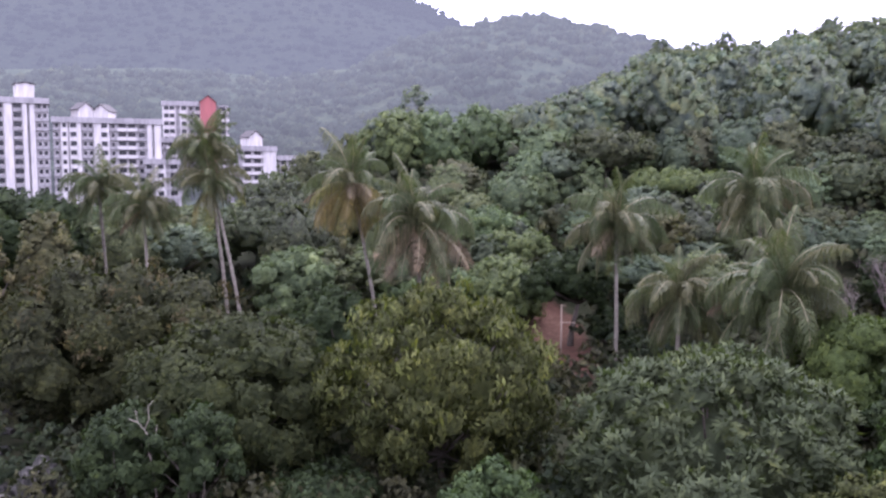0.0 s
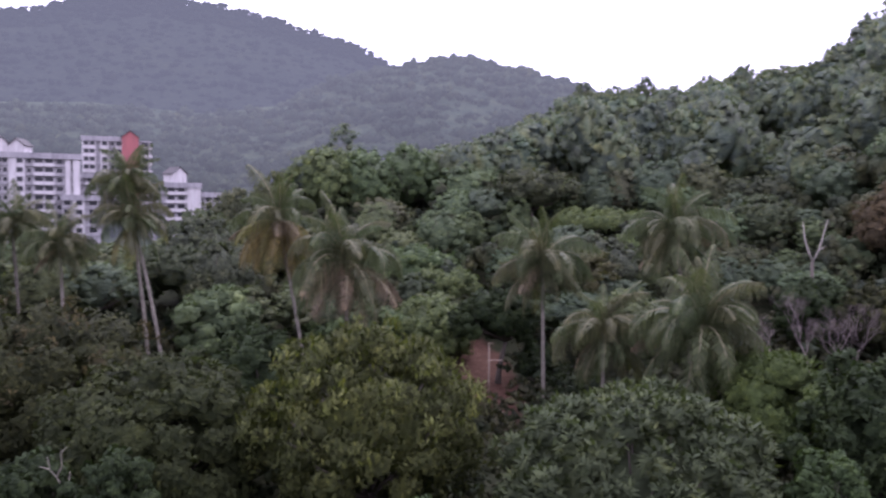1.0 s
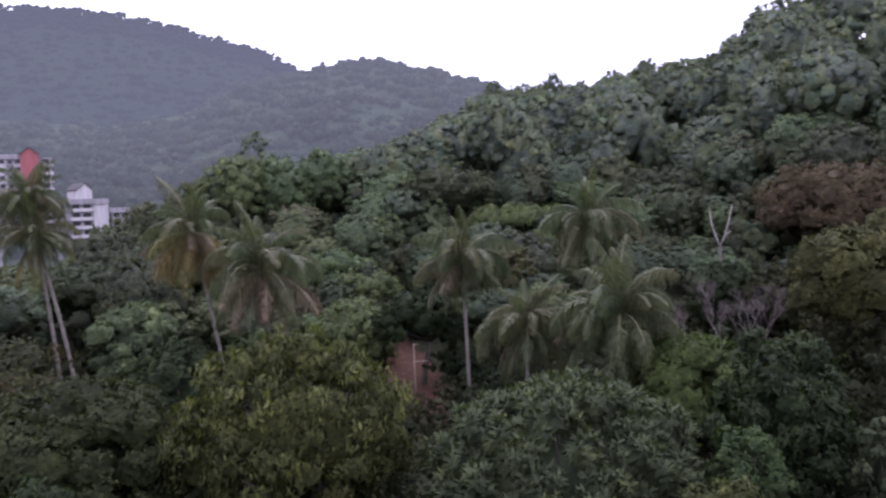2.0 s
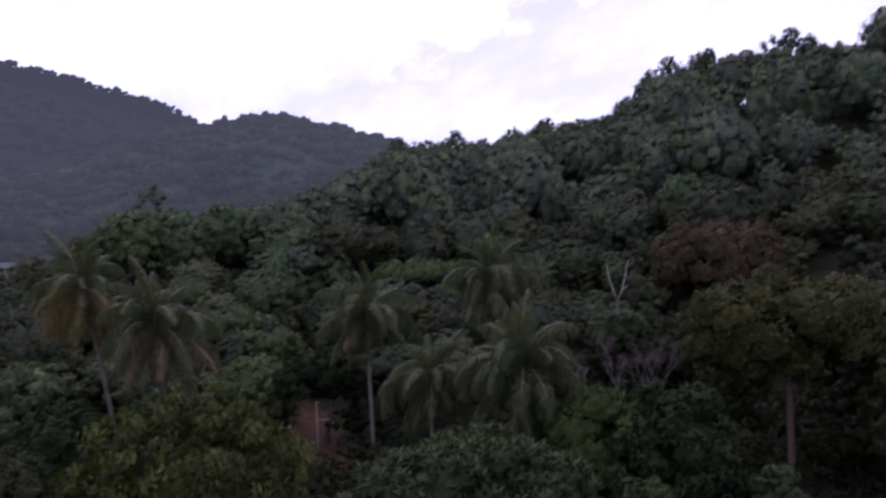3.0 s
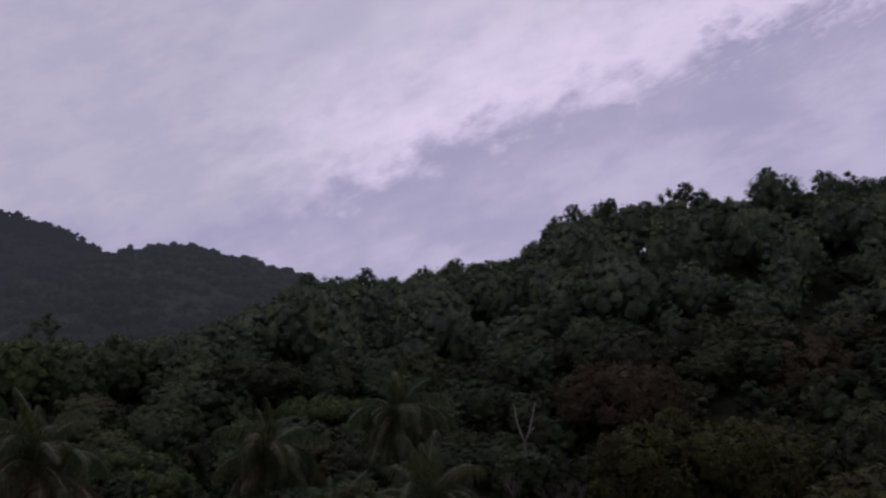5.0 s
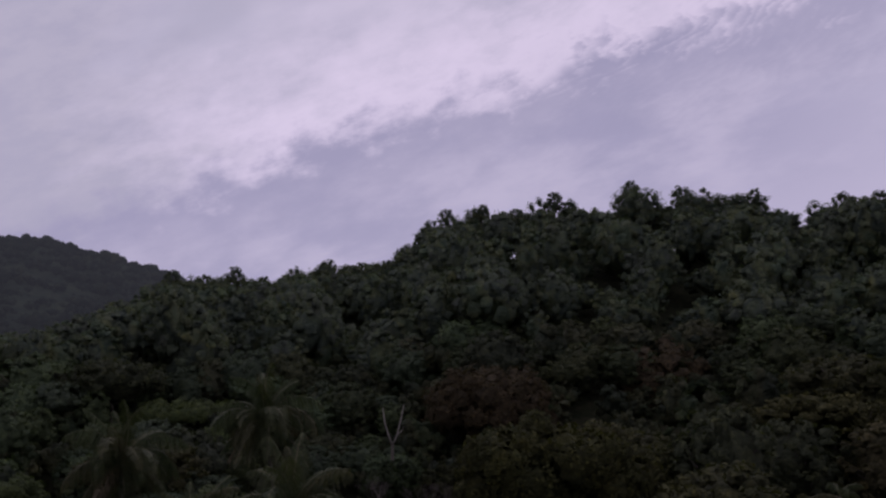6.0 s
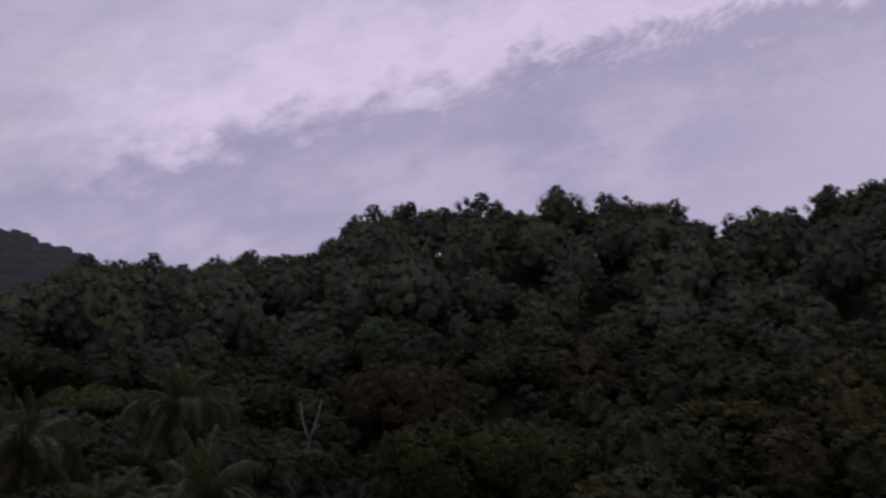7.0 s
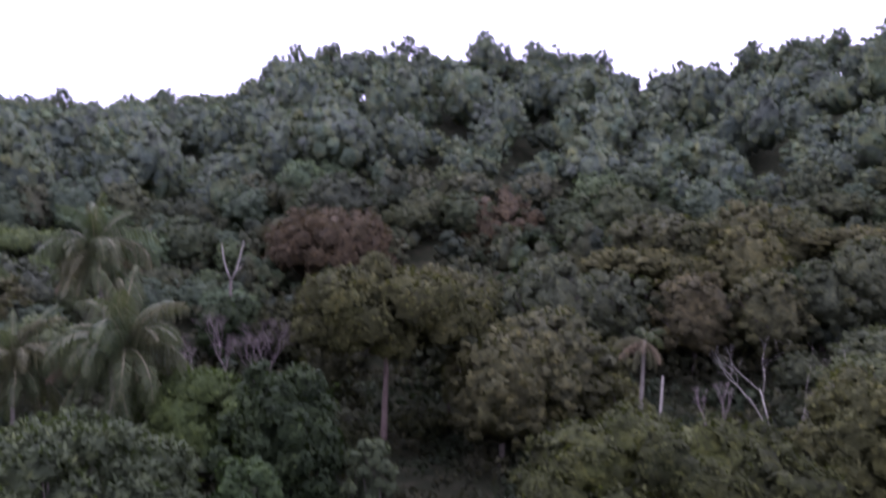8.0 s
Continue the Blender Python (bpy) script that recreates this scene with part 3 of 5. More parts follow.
tree("broadleaf_tree", RNG, 41.8, 51.0, 17.9, 7.3, 10.0, M_OLIVELEAF, "tall olive tree with a bare straight trunk", leaf=0.32, group=GROVE, trunk=0.25, bark=M_REDBARK, **BIG)
tree("broadleaf_tree", RNG, 36.4, 22.4, 11.8, 8.6, 1.0, M_GOLDLEAF, "broad yellow-green tree with a flattened crown", leaf=0.26, group=GROVE, **{**BIG, "lobes": 64, "clumps": 30, "lobe": (0.13, 0.24)})
tree("broadleaf_tree", RNG, 42.6, 21.0, 10.9, 4.6, 1.0, M_GOLDLEAF, "yellow-green tree before bleached dead trees", leaf=0.28, group=GROVE, clumps=26, leaves=14)
tree("broadleaf_tree", RNG, 47.4, 15.0, 14.6, 5.7, 2.0, M_OLIVELEAF, "rounded olive-green tree of the grove", leaf=0.3, group=GROVE, **BIG)
tree("broadleaf_tree", RNG, 51.9, 49.9, 11.0, 4.2, 4.5, M_OLIVELEAF, "dull olive tree with a loose crown", leaf=0.3, group=GROVE)
tree("broadleaf_tree", RNG, 61.0, 46.6, 12.4, 4.2, 4.5, M_OLIVELEAF, "olive tree with a loose crown", leaf=0.3, group=GROVE)
tree("broadleaf_tree", RNG, 58.6, 41.5, 9.0, 3.4, 3.0, M_OLIVELEAF, "low olive tree with a loose crown", leaf=0.3, group=GROVE)
tree("broadleaf_tree", RNG, 61.4, 85.2, 23.4, 8.6, 12.5, M_REDLEAF, "rust-brown spreading tree on the slope", leaf=0.34, group=GROVE, **BIG)
tree("broadleaf_tree", RNG, 87.1, 82.6, 27.0, 7.6, 14.5, M_REDLEAF, "grey-brown tree with a pale bare trunk", leaf=0.36, group=GROVE, bark=M_DEADWOOD, trunk=0.3)
tree("broadleaf_tree", RNG, 41.0, 74.2, 13.6, 3.6, 6.0, M_DARKLEAF, "dark green tree before a bleached snag", leaf=0.3, group=GROVE)
tree("broadleaf_tree", RNG, 45.0, 72.0, 13.0, 3.6, 6.0, M_BROWNLEAF, "dull green tree before a bleached snag", leaf=0.3, group=GROVE)


def sprays(ob, rng, name, radius, low, high, mat, label, lobes, leaf, droop):
    """Sprays of leaves of another colour at the tips of a crown."""
    geo, _ = crown(rng, radius, low - ob.location.z, high - ob.location.z, lobes, 4, 13, leaf, slim=0.3, droop=droop, deep=1.1, lobe=(0.1, 0.16), spread=0.93, solid=0.12, heart=0, na=5, nb=2, tuft=(0.4, 0.9), uneven=0.3, three=False, ball=0.5, soft=0.6)
    part(name, leaf_mesh(name, geo, mat), ob, label)


sprays(mango, RNG, "young_leaves", 6.2, 2.5, 13.0, M_FLUSH, "pale yellow-green drooping young leaves", 30, 0.46, 1.6)
sprays(fading, RNG, "faded_leaves", 8.0, 4.0, 13.2, M_FADED, "faded brown leaves", 24, 0.4, 0.6)
CANOPY_GROUP = "single trees of the lower slope"
for tx, ty, top, r, depth, words in (
        (30.9, 110.8, 19.4, 6.2, 3.6, "fresh green tree with a flat layered crown"), (34.5, 104.0, 16.0, 5.4, 3.4, "fresh green tree with a flat layered crown"),
        (5.9, 81.8, 10.8, 4.6, 7.6, "fresh green tree behind the red soil"), (-1.6, 80.0, 10.8, 4.2, 7.6, "fresh green tree behind a palm"),
        (5.1, 100.0, 14.6, 5.4, 5.0, "fresh green tree on the lower slope"), (8.2, 96.0, 12.6, 4.6, 4.6, "fresh green tree on the lower slope"),
        (-7.0, 121.0, 27.6, 5.0, 11.5, "light green tree rising above the canopy"), (-1.0, 123.0, 27.4, 5.2, 11.5, "light green tree rising above the canopy"),
        (5.4, 128.0, 28.6, 5.0, 11.5, "light green tree rising above the canopy"), (37.2, 135.0, 28.6, 4.6, 9.5, "tall tree draped with creepers")):
    tree("slope_tree", RNG, tx, ty, top, r, top - depth, M_FRESHLEAF, words, leaf=0.32, lobes=60, lobe=(0.12, 0.24), spread=0.82, heart=0.7, clumps=8, leaves=9, tuft=(0.3, 0.55), slim=0.8, na=7, nb=4, group=CANOPY_GROUP, trunk=0.24)
BUSHES = "bushes under the trees"
for bx, by, top, r, mat, words in (
        (2.2, 35.9, 6.8, 2.6, M_BRIGHTLEAF, "fresh green bush under a tree"), (17.4, 31.5, 8.4, 2.6, M_YELLOWLEAF, "yellow-green bush under a tree"),
        (21.2, 36.2, 9.0, 2.2, M_BRIGHTLEAF, "slender bright green bush beneath the trees"), (29.9, 37.5, 8.4, 1.6, M_GREYLEAF, "slender grey-green sapling under tall trees"),
        (-6.2, 41.5, 4.2, 3.2, M_DARKLEAF, "dark green bush in deep shade"), (-17.0, 44.0, 3.6, 2.6, M_DARKLEAF, "dark green bush in deep shade"),
        (-12.2, 40.2, 8.0, 2.3, M_DARKLEAF, "rounded dark green bush before a larger tree"), (-16.1, 41.0, 7.5, 2.5, M_DARKLEAF, "dull green bush before a dark tree"),
        (35.6, 49.0, 6.6, 2.6, M_BROWNLEAF, "dull brownish bush in deep shade"), (45.4, 50.6, 6.2, 2.6, M_BROWNLEAF, "dull brownish bush in deep shade")):
    tree("bush", RNG, bx, by, top, r, float(ground(bx, by)) + 0.3, mat, words, "bush", lobes=24, clumps=16, leaves=14, leaf=0.27, lobe=(0.2, 0.36), tuft=(0.25, 0.5), ball=0.5, solid=0.7, group=BUSHES, trunk=0.1)


# ---- coconut palms ----
def frond_arrays(rng, length, rise, fall, leaflet, hang, n=78):
    """A palm leaf growing along +x: the stem's line and its leaflets, which stand out from it and then hang."""
    s = np.linspace(0, 1, n)
    pitch = np.radians(rise) - np.radians(fall) * s ** 1.2
    sway = np.radians(rng.uniform(-16, 16)) * s ** 1.5
    step = length / (n - 1)
    d = np.stack([np.cos(pitch) * np.cos(sway), np.cos(pitch) * np.sin(sway), np.sin(pitch)], -1)
    line = np.concatenate([np.zeros((1, 3)), np.cumsum(d[:-1] * step, 0)])
    side = np.stack([-np.sin(sway), np.cos(sway), np.zeros(n)], -1)
    q = []
    for k in range(7, n):
        if rng.uniform() < 0.06:
            continue
        prof = math.sin(math.pi * min(0.14 + 0.84 * s[k], 1.0)) ** 0.6
        for sd in (-1, 1):
            ln = leaflet * prof * rng.uniform(0.7, 1.2)
            a = unit(d[k] * rng.uniform(0.35, 0.7) + side[k] * sd * rng.uniform(0.5, 0.9) + np.array([0, 0, 0.25 - 0.5 * hang * rng.uniform(0.2, 0.6)]))
            b = unit(a * 0.45 + side[k] * sd * 0.1 + np.array([0, 0, -1.0]) * hang)
            w = d[k] * 0.03 * rng.uniform(0.7, 1.3)
            p0 = line[k]
            p1 = p0 + a * ln * 0.42
            p2 = p1 + b * ln * 0.85
            q.append((p0 - w * 0.6, p0 + w * 0.6, p1 + w, p1 - w))
            q.append((p1 - w, p1 + w, p2 + w * 0.25, p2 - w * 0.25))
    return line, np.array(q)


def frond_mesh(rng, name, length, rise, fall, leaflet, hang, mat):
    line, q = frond_arrays(rng, length, rise, fall, leaflet, hang)
    me = leaf_mesh(name, loose(q), mat)
    stem = tubes_mesh("stem", [tube(line[::8].tolist() + [line[-1].tolist()], np.linspace(0.055, 0.012, len(line[::8]) + 1).tolist(), 4)], M_RACHIS)
    bm = bmesh.new()
    bm.from_mesh(me)
    n0 = len(bm.faces)
    bm.from_mesh(stem)
    bm.faces.ensure_lookup_table()
    for f in bm.faces[n0:]:
        f.material_index = 1
    me.materials.append(M_RACHIS)
    bm.to_mesh(me)
    bm.free()
    return me


RF = np.random.default_rng(11)
UPRIGHT = [frond_mesh(RF, "frond", 5.0, 84, 44 + 26 * k, 1.15, 1.0, M_FROND) for k in range(3)]
ARCHED = [frond_mesh(RF, "frond", 5.2, 62, 108 + 16 * k, 1.5, 1.5, M_FROND) for k in range(4)]
LEVEL = [frond_mesh(RF, "frond", 5.2, 24 + 6 * k, 92 + 16 * k, 1.65, 2.2, M_FROND) for k in range(4)]
HANGING = [frond_mesh(RF, "frond", 4.8, -16 - 12 * k, 60 - 4 * k, 1.45, 2.2, M_FROND) for k in range(3)]
YELLOW = [frond_mesh(RF, "frond", 4.8, 2 - 24 * k, 84 - 18 * k, 1.5, 1.9, M_YELLOWFROND) for k in range(3)]
DRY = [frond_mesh(RF, "frond", 4.6, -4 - 18 * k, 50 - 10 * k, 1.25, 1.4, M_DRYFROND) for k in range(3)]


def coconuts_mesh(rng):
    bm = bmesh.new()
    for k in range(11):
        a, r = rng.uniform(0, 6.28), rng.uniform(0.25, 0.5)
        m = Matrix.Translation((math.cos(a) * r, math.sin(a) * r, rng.uniform(-0.75, -0.15))) @ Matrix.Diagonal((1, 1, 1.2, 1))
        bmesh.ops.create_icosphere(bm, subdivisions=2, radius=0.14, matrix=m)
    me = bpy.data.meshes.new("coconuts")
    bm.to_mesh(me)
    bm.free()
    me.materials.append(M_COCONUT)
    return me


NUTS = coconuts_mesh(RF)


def palm(x, y, heart, base, size, label, kinds, dead=False):
    """A coconut palm: base is where the trunk stands, (x, y, heart) the point from which the fronds grow."""
    bx, by = base
    z = float(ground(bx, by))
    ob = new("coconut_palm")
    ob.location = (bx, by, z)
    dx, dy, h = x - bx, y - by, heart - z
    pts = [(dx * s ** 1.4, dy * s ** 1.4, -0.5 + (h + 0.5) * s) for s in np.linspace(0, 1, 12)]
    rad = [0.27 if k == 0 else 0.175 - 0.005 * k + (0.012 if k % 2 else 0) for k in range(12)]
    part("trunk", tubes_mesh("trunk", [tube(pts, rad, 9)], M_PALMBARK), ob)
    turn = RF.uniform(0, 360)
    k = 0
    for meshes, count in kinds:
        for j in range(count):
            turn += 137.5
            s = size * RF.uniform(0.74, 1.16)
            m = pose(dx, dy, h, RF.uniform(-16, 16), RF.uniform(-15, 15), turn + RF.uniform(-20, 20)) @ Matrix.Diagonal((s, s, s, 1))
            lab = "yellowing frond" if meshes is YELLOW else "dry brown frond" if meshes is DRY else ""
            part("frond", meshes[k % len(meshes)], ob, lab, m)
            k += 1
    if not dead:
        part("coconuts", NUTS, ob, "bunch of coconuts", pose(dx, dy, h - 0.1))
    return tagged(ob, label, "palm", "coconut palms")


FULL = [(UPRIGHT, 6), (ARCHED, 13), (LEVEL, 12), (HANGING, 9), (DRY, 1)]
palm(-20.7, 73.1, 20.7, (-19.0, 73.7), 0.8, "tall coconut palm with a slim leaning trunk", [(UPRIGHT, 8), (ARCHED, 14), (LEVEL, 10), (HANGING, 8)])
palm(-19.7, 71.3, 17.9, (-17.2, 71.6), 0.82, "tall coconut palm with pale yellowing lower fronds", [(UPRIGHT, 4), (ARCHED, 12), (LEVEL, 10), (YELLOW, 4), (HANGING, 6)])
palm(-7.9, 71.6, 18.0, (-5.4, 71.4), 1.0, "coconut palm with many yellow and dry fronds", [(UPRIGHT, 8), (ARCHED, 6), (YELLOW, 22), (DRY, 12)])
palm(-2.1, 66.0, 15.1, (-1.6, 66.0), 1.14, "large coconut palm with spreading dull fronds", [(UPRIGHT, 7), (ARCHED, 12), (LEVEL, 6), (HANGING, 4), (DRY, 18)])
palm(14.2, 68.6, 15.0, (14.5, 68.4), 1.0, "coconut palm with a straight pale trunk", [(UPRIGHT, 7), (ARCHED, 10), (LEVEL, 13), (HANGING, 9), (DRY, 2)])
palm(16.4, 57.7, 10.7, (16.6, 57.5), 0.95, "low green coconut palm with arching fronds", FULL)
palm(22.0, 53.7, 11.9, (22.8, 53.4), 1.12, "coconut palm with hanging dry fronds and nuts", [(UPRIGHT, 9), (ARCHED, 16), (LEVEL, 12), (HANGING, 10), (DRY, 3)])
palm(24.3, 65.4, 17.6, (26.0, 64.5), 1.0, "coconut palm standing behind another one", [(UPRIGHT, 8), (ARCHED, 15), (LEVEL, 12), (HANGING, 12), (DRY, 3)])
palm(-31.2, 75.8, 17.2, (-30.4, 75.5), 0.8, "distant coconut palm with a thin trunk", FULL)
palm(-25.7, 71.6, 15.7, (-25.1, 71.1), 0.74, "distant coconut palm with a thin trunk", FULL)
palm(55.2, 36.2, 12.5, (55.1, 36.4), 0.52, "dying coconut palm with a few limp fronds", [(ARCHED, 3), (LEVEL, 2), (HANGING, 4), (DRY, 5)], dead=True)

# ---- the wooded hillside ----
TAKEN = [(41, 74, 8), (39, 70, 7), (78, 74, 8), (72, 69, 7), (58, 80, 8), (54, 75, 7), (64, 30, 7), (66, 36, 6), (-31.2, 75.8, 4.5), (-26.1, 71.4, 4.5), (-28.0, 68.3, 4), (-23.5, 64.2, 4), (40.5, 73.5, 3), (12.9, 40.2, 8), (0.2, 47, 6.5), (-12.1, 48.5, 7), (-22.6, 57, 8), (-35.5, 69.7, 5), (-14, 76.7, 4), (-8.1, 61.5, 4), (25.5, 50.2, 5), (11.6, 83.5, 4),
         (27.2, 42.6, 4.5), (41.8, 51, 6.5), (36, 22.4, 8.5), (47.4, 15, 6), (51.9, 49.9, 4), (61, 46.6, 4), (58.6, 41.5, 4), (55, 36, 7), (61, 40, 5), (61.4, 85.2, 7), (87.1, 82.6, 6), (57.5, 29, 6), (40, 71, 5), (54, 75, 6), (48, 66, 5), (76, 73, 5), (57, 79, 5), (51, 71, 4), (30.5, 56, 5.5), (34, 61, 5.5), (32.5, 65, 4), (66, 82, 5), (82, 76, 4), (30.9, 110.8, 5), (34.5, 104, 5), (5.1, 100, 5), (8.2, 96, 4.5), (-7, 121, 4.5), (-1, 123, 4.5), (5.4, 128, 4.5)]


def free(x, y):
    if any((x - a) ** 2 + (y - b) ** 2 < r * r for a, b, r in TAKEN):
        return False
    r, az = math.hypot(x, y), math.degrees(math.atan2(x, y))
    if 5.5 < az < 12.5 and 55 < r < 92:
        return False
    if -17 < az < 26 and r < 79:
        return False
    return r > 60


def spots(rng, r0, r1, step, a0, a1, ok):
    out = []
    n = int(r1 / step / 0.87) + 2
    for i in range(-n, n):
        for j in range(-n, n):
            x, y = (i + (0.5 if j % 2 else 0) + rng.uniform(-0.36, 0.36)) * step, (j * 0.87 + rng.uniform(-0.34, 0.34)) * step
            r, az = math.hypot(x, y), math.degrees(math.atan2(x, y))
            if r0 < r < r1 and a0 < az < a1 and ok(x, y):
                out.append((x, y))
    return out


RW = np.random.default_rng(23)
PROTOS, HEIGHTS = [], {}
for k in range(15):
    # domes, slim crowns draped to the ground, and flat layered ones
    shape = k // 3
    radius = RW.uniform(3.6, 5.0) if shape < 3 else RW.uniform(2.7, 3.2) if shape == 3 else RW.uniform(4.6, 5.4)
    height = RW.uniform(9.5, 14.0) if shape != 3 else RW.uniform(14.0, 16.5)
    foot = height * (RW.uniform(0.04, 0.2) if shape < 3 else 0.06 if shape == 3 else 0.36)
    ob = new("forest_tree")
    geo, c = crown(RW, radius, foot, height, 60, 7, 7, 0.36, droop=RW.uniform(0.2, 0.9), slim=0.8, whole=0.7, soft=0.8, deep=1.75 if shape < 4 else 1.4, lobe=(0.1, 0.23) if shape != 3 else (0.15, 0.26), heart=0.72, solid=0.76, swell=0.8,
                   spread=RW.uniform(0.78, 0.86), tuft=(0.3, 0.6), na=7, nb=3, flat=0.85 if shape < 3 else 1.0 if shape == 3 else 0.72)
    part("trunk", tubes_mesh("trunk", limbs(RW, c[::4], height * 0.42, 0.2, sides=6), M_BARK), ob)
    part("crown", leaf_mesh("crown", geo, (M_FOREST, M_WARM, M_DEEP)[k % 3]), ob)
    tagged(ob, ("green broadleaf tree of the wooded slope", "olive-brown broadleaf tree of the wooded slope", "deep green broadleaf tree of the wooded slope")[k % 3], "tree", "trees of the wooded slope")
    PROTOS.append(ob)
    HEIGHTS[ob.name] = height
unused = set(PROTOS)
near_spots = spots(RW, 60, 134, 7.2, -33, 74, free)
for k, (x, y) in enumerate(near_spots):
    r, az, z = math.hypot(x, y), math.degrees(math.atan2(x, y)), float(ground(x, y)) - 0.2
    warm = RW.uniform() < (1.0 if az > 33 and r < 92 else 0.8 if az > 33 and r < 112 else 0.05)
    deep = -13 < az < -5 or (az > 33 and r < 124) or RW.uniform() < 0.25
    mates = PROTOS[1::3] if warm else PROTOS[2::3] if deep else PROTOS[0::3]
    pick = mates[k % len(mates)]
    # how high the canopy reaches: low below the apartment blocks and in the grove, rising with the slope
    if az < -9:
        line = float(np.interp(az, (-13.5, -11.5, -9), (-2.0, 0.2, 1.8))) + RW.uniform(-0.8, 0.1)
    elif az < 30:
        line = float(np.interp(r, (79, 95, 110, 125, 134), (-5.0, -2.8, 0.2, 3.2, 4.2))) + RW.uniform(-1.2, 0.8)
    else:
        line = float(np.interp(r, (66, 84, 100, 115, 134), (-5.0, -2.2, 0.8, 3.6, 6.4))) + RW.uniform(-1.3, 1.0)
    s = RW.uniform(0.75, 1.25)
    tall = min(s * RW.uniform(0.85, 1.15), max(EYE[2] + r * math.tan(radians(line)) - z, 5.5) / HEIGHTS[pick.name])
    s = min(max(s, 0.8), tall * 1.3)
    m = pose(x, y, z, 0, 0, RW.uniform(0, 360)) @ Matrix.Diagonal((s, s, tall, 1))
    if pick in unused:
        unused.remove(pick)
        pick.matrix_basis = m
    else:
        copy_thing(pick, m)


def placed(geo, x, y, z, turn, s, sz):
    c, n = math.cos(turn), math.sin(turn)
    rot = np.array([[c, n, 0], [-n, c, 0], [0, 0, 1]])
    return (geo[0] * np.array([s, s, sz])) @ rot + np.array([x, y, z]), geo[1], geo[2], geo[3] @ rot


def woods(name, rng, protos, places, mat, label, sink=0.3, cap=False):
    out = []
    for x, y in places:
        s = rng.uniform(0.62, 1.35)
        geo, z, sz = protos[rng.integers(len(protos))], float(ground(x, y)) - sink, s * rng.uniform(0.8, 1.2)
        if cap:
            # no crown hides the trees along the crest
            az = math.degrees(math.atan2(x, y))
            line = EYE[2] + math.hypot(x, y) * math.tan(radians(float(np.interp(az, RIDGE_AZ, RIDGE_EL)) + rng.uniform(-0.5, 0.25)))
            sz = min(sz, max(line - z, 4.0) / float(geo[0][:, 2].max()))
        out.append(placed(geo, x, y, z, rng.uniform(0, 6.28), s, sz))
    return tagged(new(name, leaf_mesh(name, joined(out), mat)), label, "woods", kind="stuff")


SLOPE = [crown(RW, RW.uniform(2.8, 5.2), RW.uniform(0.5, 3.0), RW.uniform(8, 14.0), 32, 5, 7, 0.36, slim=0.85, whole=0.8, soft=0.82, lobe=(0.14, 0.28), heart=0.7, spread=0.8, tuft=(0.35, 0.7), na=6, nb=3, flat=RW.uniform(0.65, 1.0))[0] for _ in range(12)]


def on_slope(x, y):
    az = math.degrees(math.atan2(x, y))
    return math.hypot(x, y) < np.interp(az, RIDGE_AZ, RIDGE_R) + 3


CREST_ROW = []
for az in np.arange(-4, 74, 1.5):
    r = float(np.interp(az, RIDGE_AZ, RIDGE_R)) + RW.uniform(-6, -1)
    CREST_ROW.append((r * math.sin(radians(az)), r * math.cos(radians(az))))
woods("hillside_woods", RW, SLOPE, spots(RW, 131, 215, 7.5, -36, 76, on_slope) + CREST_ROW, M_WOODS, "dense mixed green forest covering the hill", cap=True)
SHRUB = [crown(RW, RW.uniform(1.9, 3.0), 0.2, RW.uniform(2.4, 4.4), 8, 5, 6, 0.38, na=5, nb=2, slim=0.85, heart=0, lobe=(0.26, 0.5))[0] for _ in range(8)]


def in_grove(x, y):
    r, az = math.hypot(x, y), math.degrees(math.atan2(x, y))
    return not (5.6 < az < 10.2 and 67.5 < r < 86) and not (az < -28.0 and 44 < r < 54) and not (38.2 < az < 40.4 and 56 < r < 66)


THICKET = [crown(RW, RW.uniform(1.7, 2.6), 0.1, RW.uniform(1.8, 3.4), 9, 8, 7, 0.3, na=5, nb=2, slim=0.55, solid=0.45, heart=0, lobe=(0.26, 0.5))[0] for _ in range(8)]
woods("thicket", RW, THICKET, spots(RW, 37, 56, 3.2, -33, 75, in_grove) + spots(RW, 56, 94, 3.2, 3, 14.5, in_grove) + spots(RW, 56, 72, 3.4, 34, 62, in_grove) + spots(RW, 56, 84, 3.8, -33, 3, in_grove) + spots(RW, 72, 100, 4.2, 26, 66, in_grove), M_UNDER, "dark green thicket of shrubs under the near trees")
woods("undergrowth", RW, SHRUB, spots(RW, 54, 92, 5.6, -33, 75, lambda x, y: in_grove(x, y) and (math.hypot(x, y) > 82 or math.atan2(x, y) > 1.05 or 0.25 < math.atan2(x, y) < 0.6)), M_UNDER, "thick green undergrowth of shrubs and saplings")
SAPLING = [crown(RW, RW.uniform(2.4, 3.6), 0.2, RW.uniform(3.5, 6.5), 12, 5, 6, 0.38, na=6, nb=3, slim=0.85, heart=0.6, lobe=(0.2, 0.38))[0] for _ in range(8)]
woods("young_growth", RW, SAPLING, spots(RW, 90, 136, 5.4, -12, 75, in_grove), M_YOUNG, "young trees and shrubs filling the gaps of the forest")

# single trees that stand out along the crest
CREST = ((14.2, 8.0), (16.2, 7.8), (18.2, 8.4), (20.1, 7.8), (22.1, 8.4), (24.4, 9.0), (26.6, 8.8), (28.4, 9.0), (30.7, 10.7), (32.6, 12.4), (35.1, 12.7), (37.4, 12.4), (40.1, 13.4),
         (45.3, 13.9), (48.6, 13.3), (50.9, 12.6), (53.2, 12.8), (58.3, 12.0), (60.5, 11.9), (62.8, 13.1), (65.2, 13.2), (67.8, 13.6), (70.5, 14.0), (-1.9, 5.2))
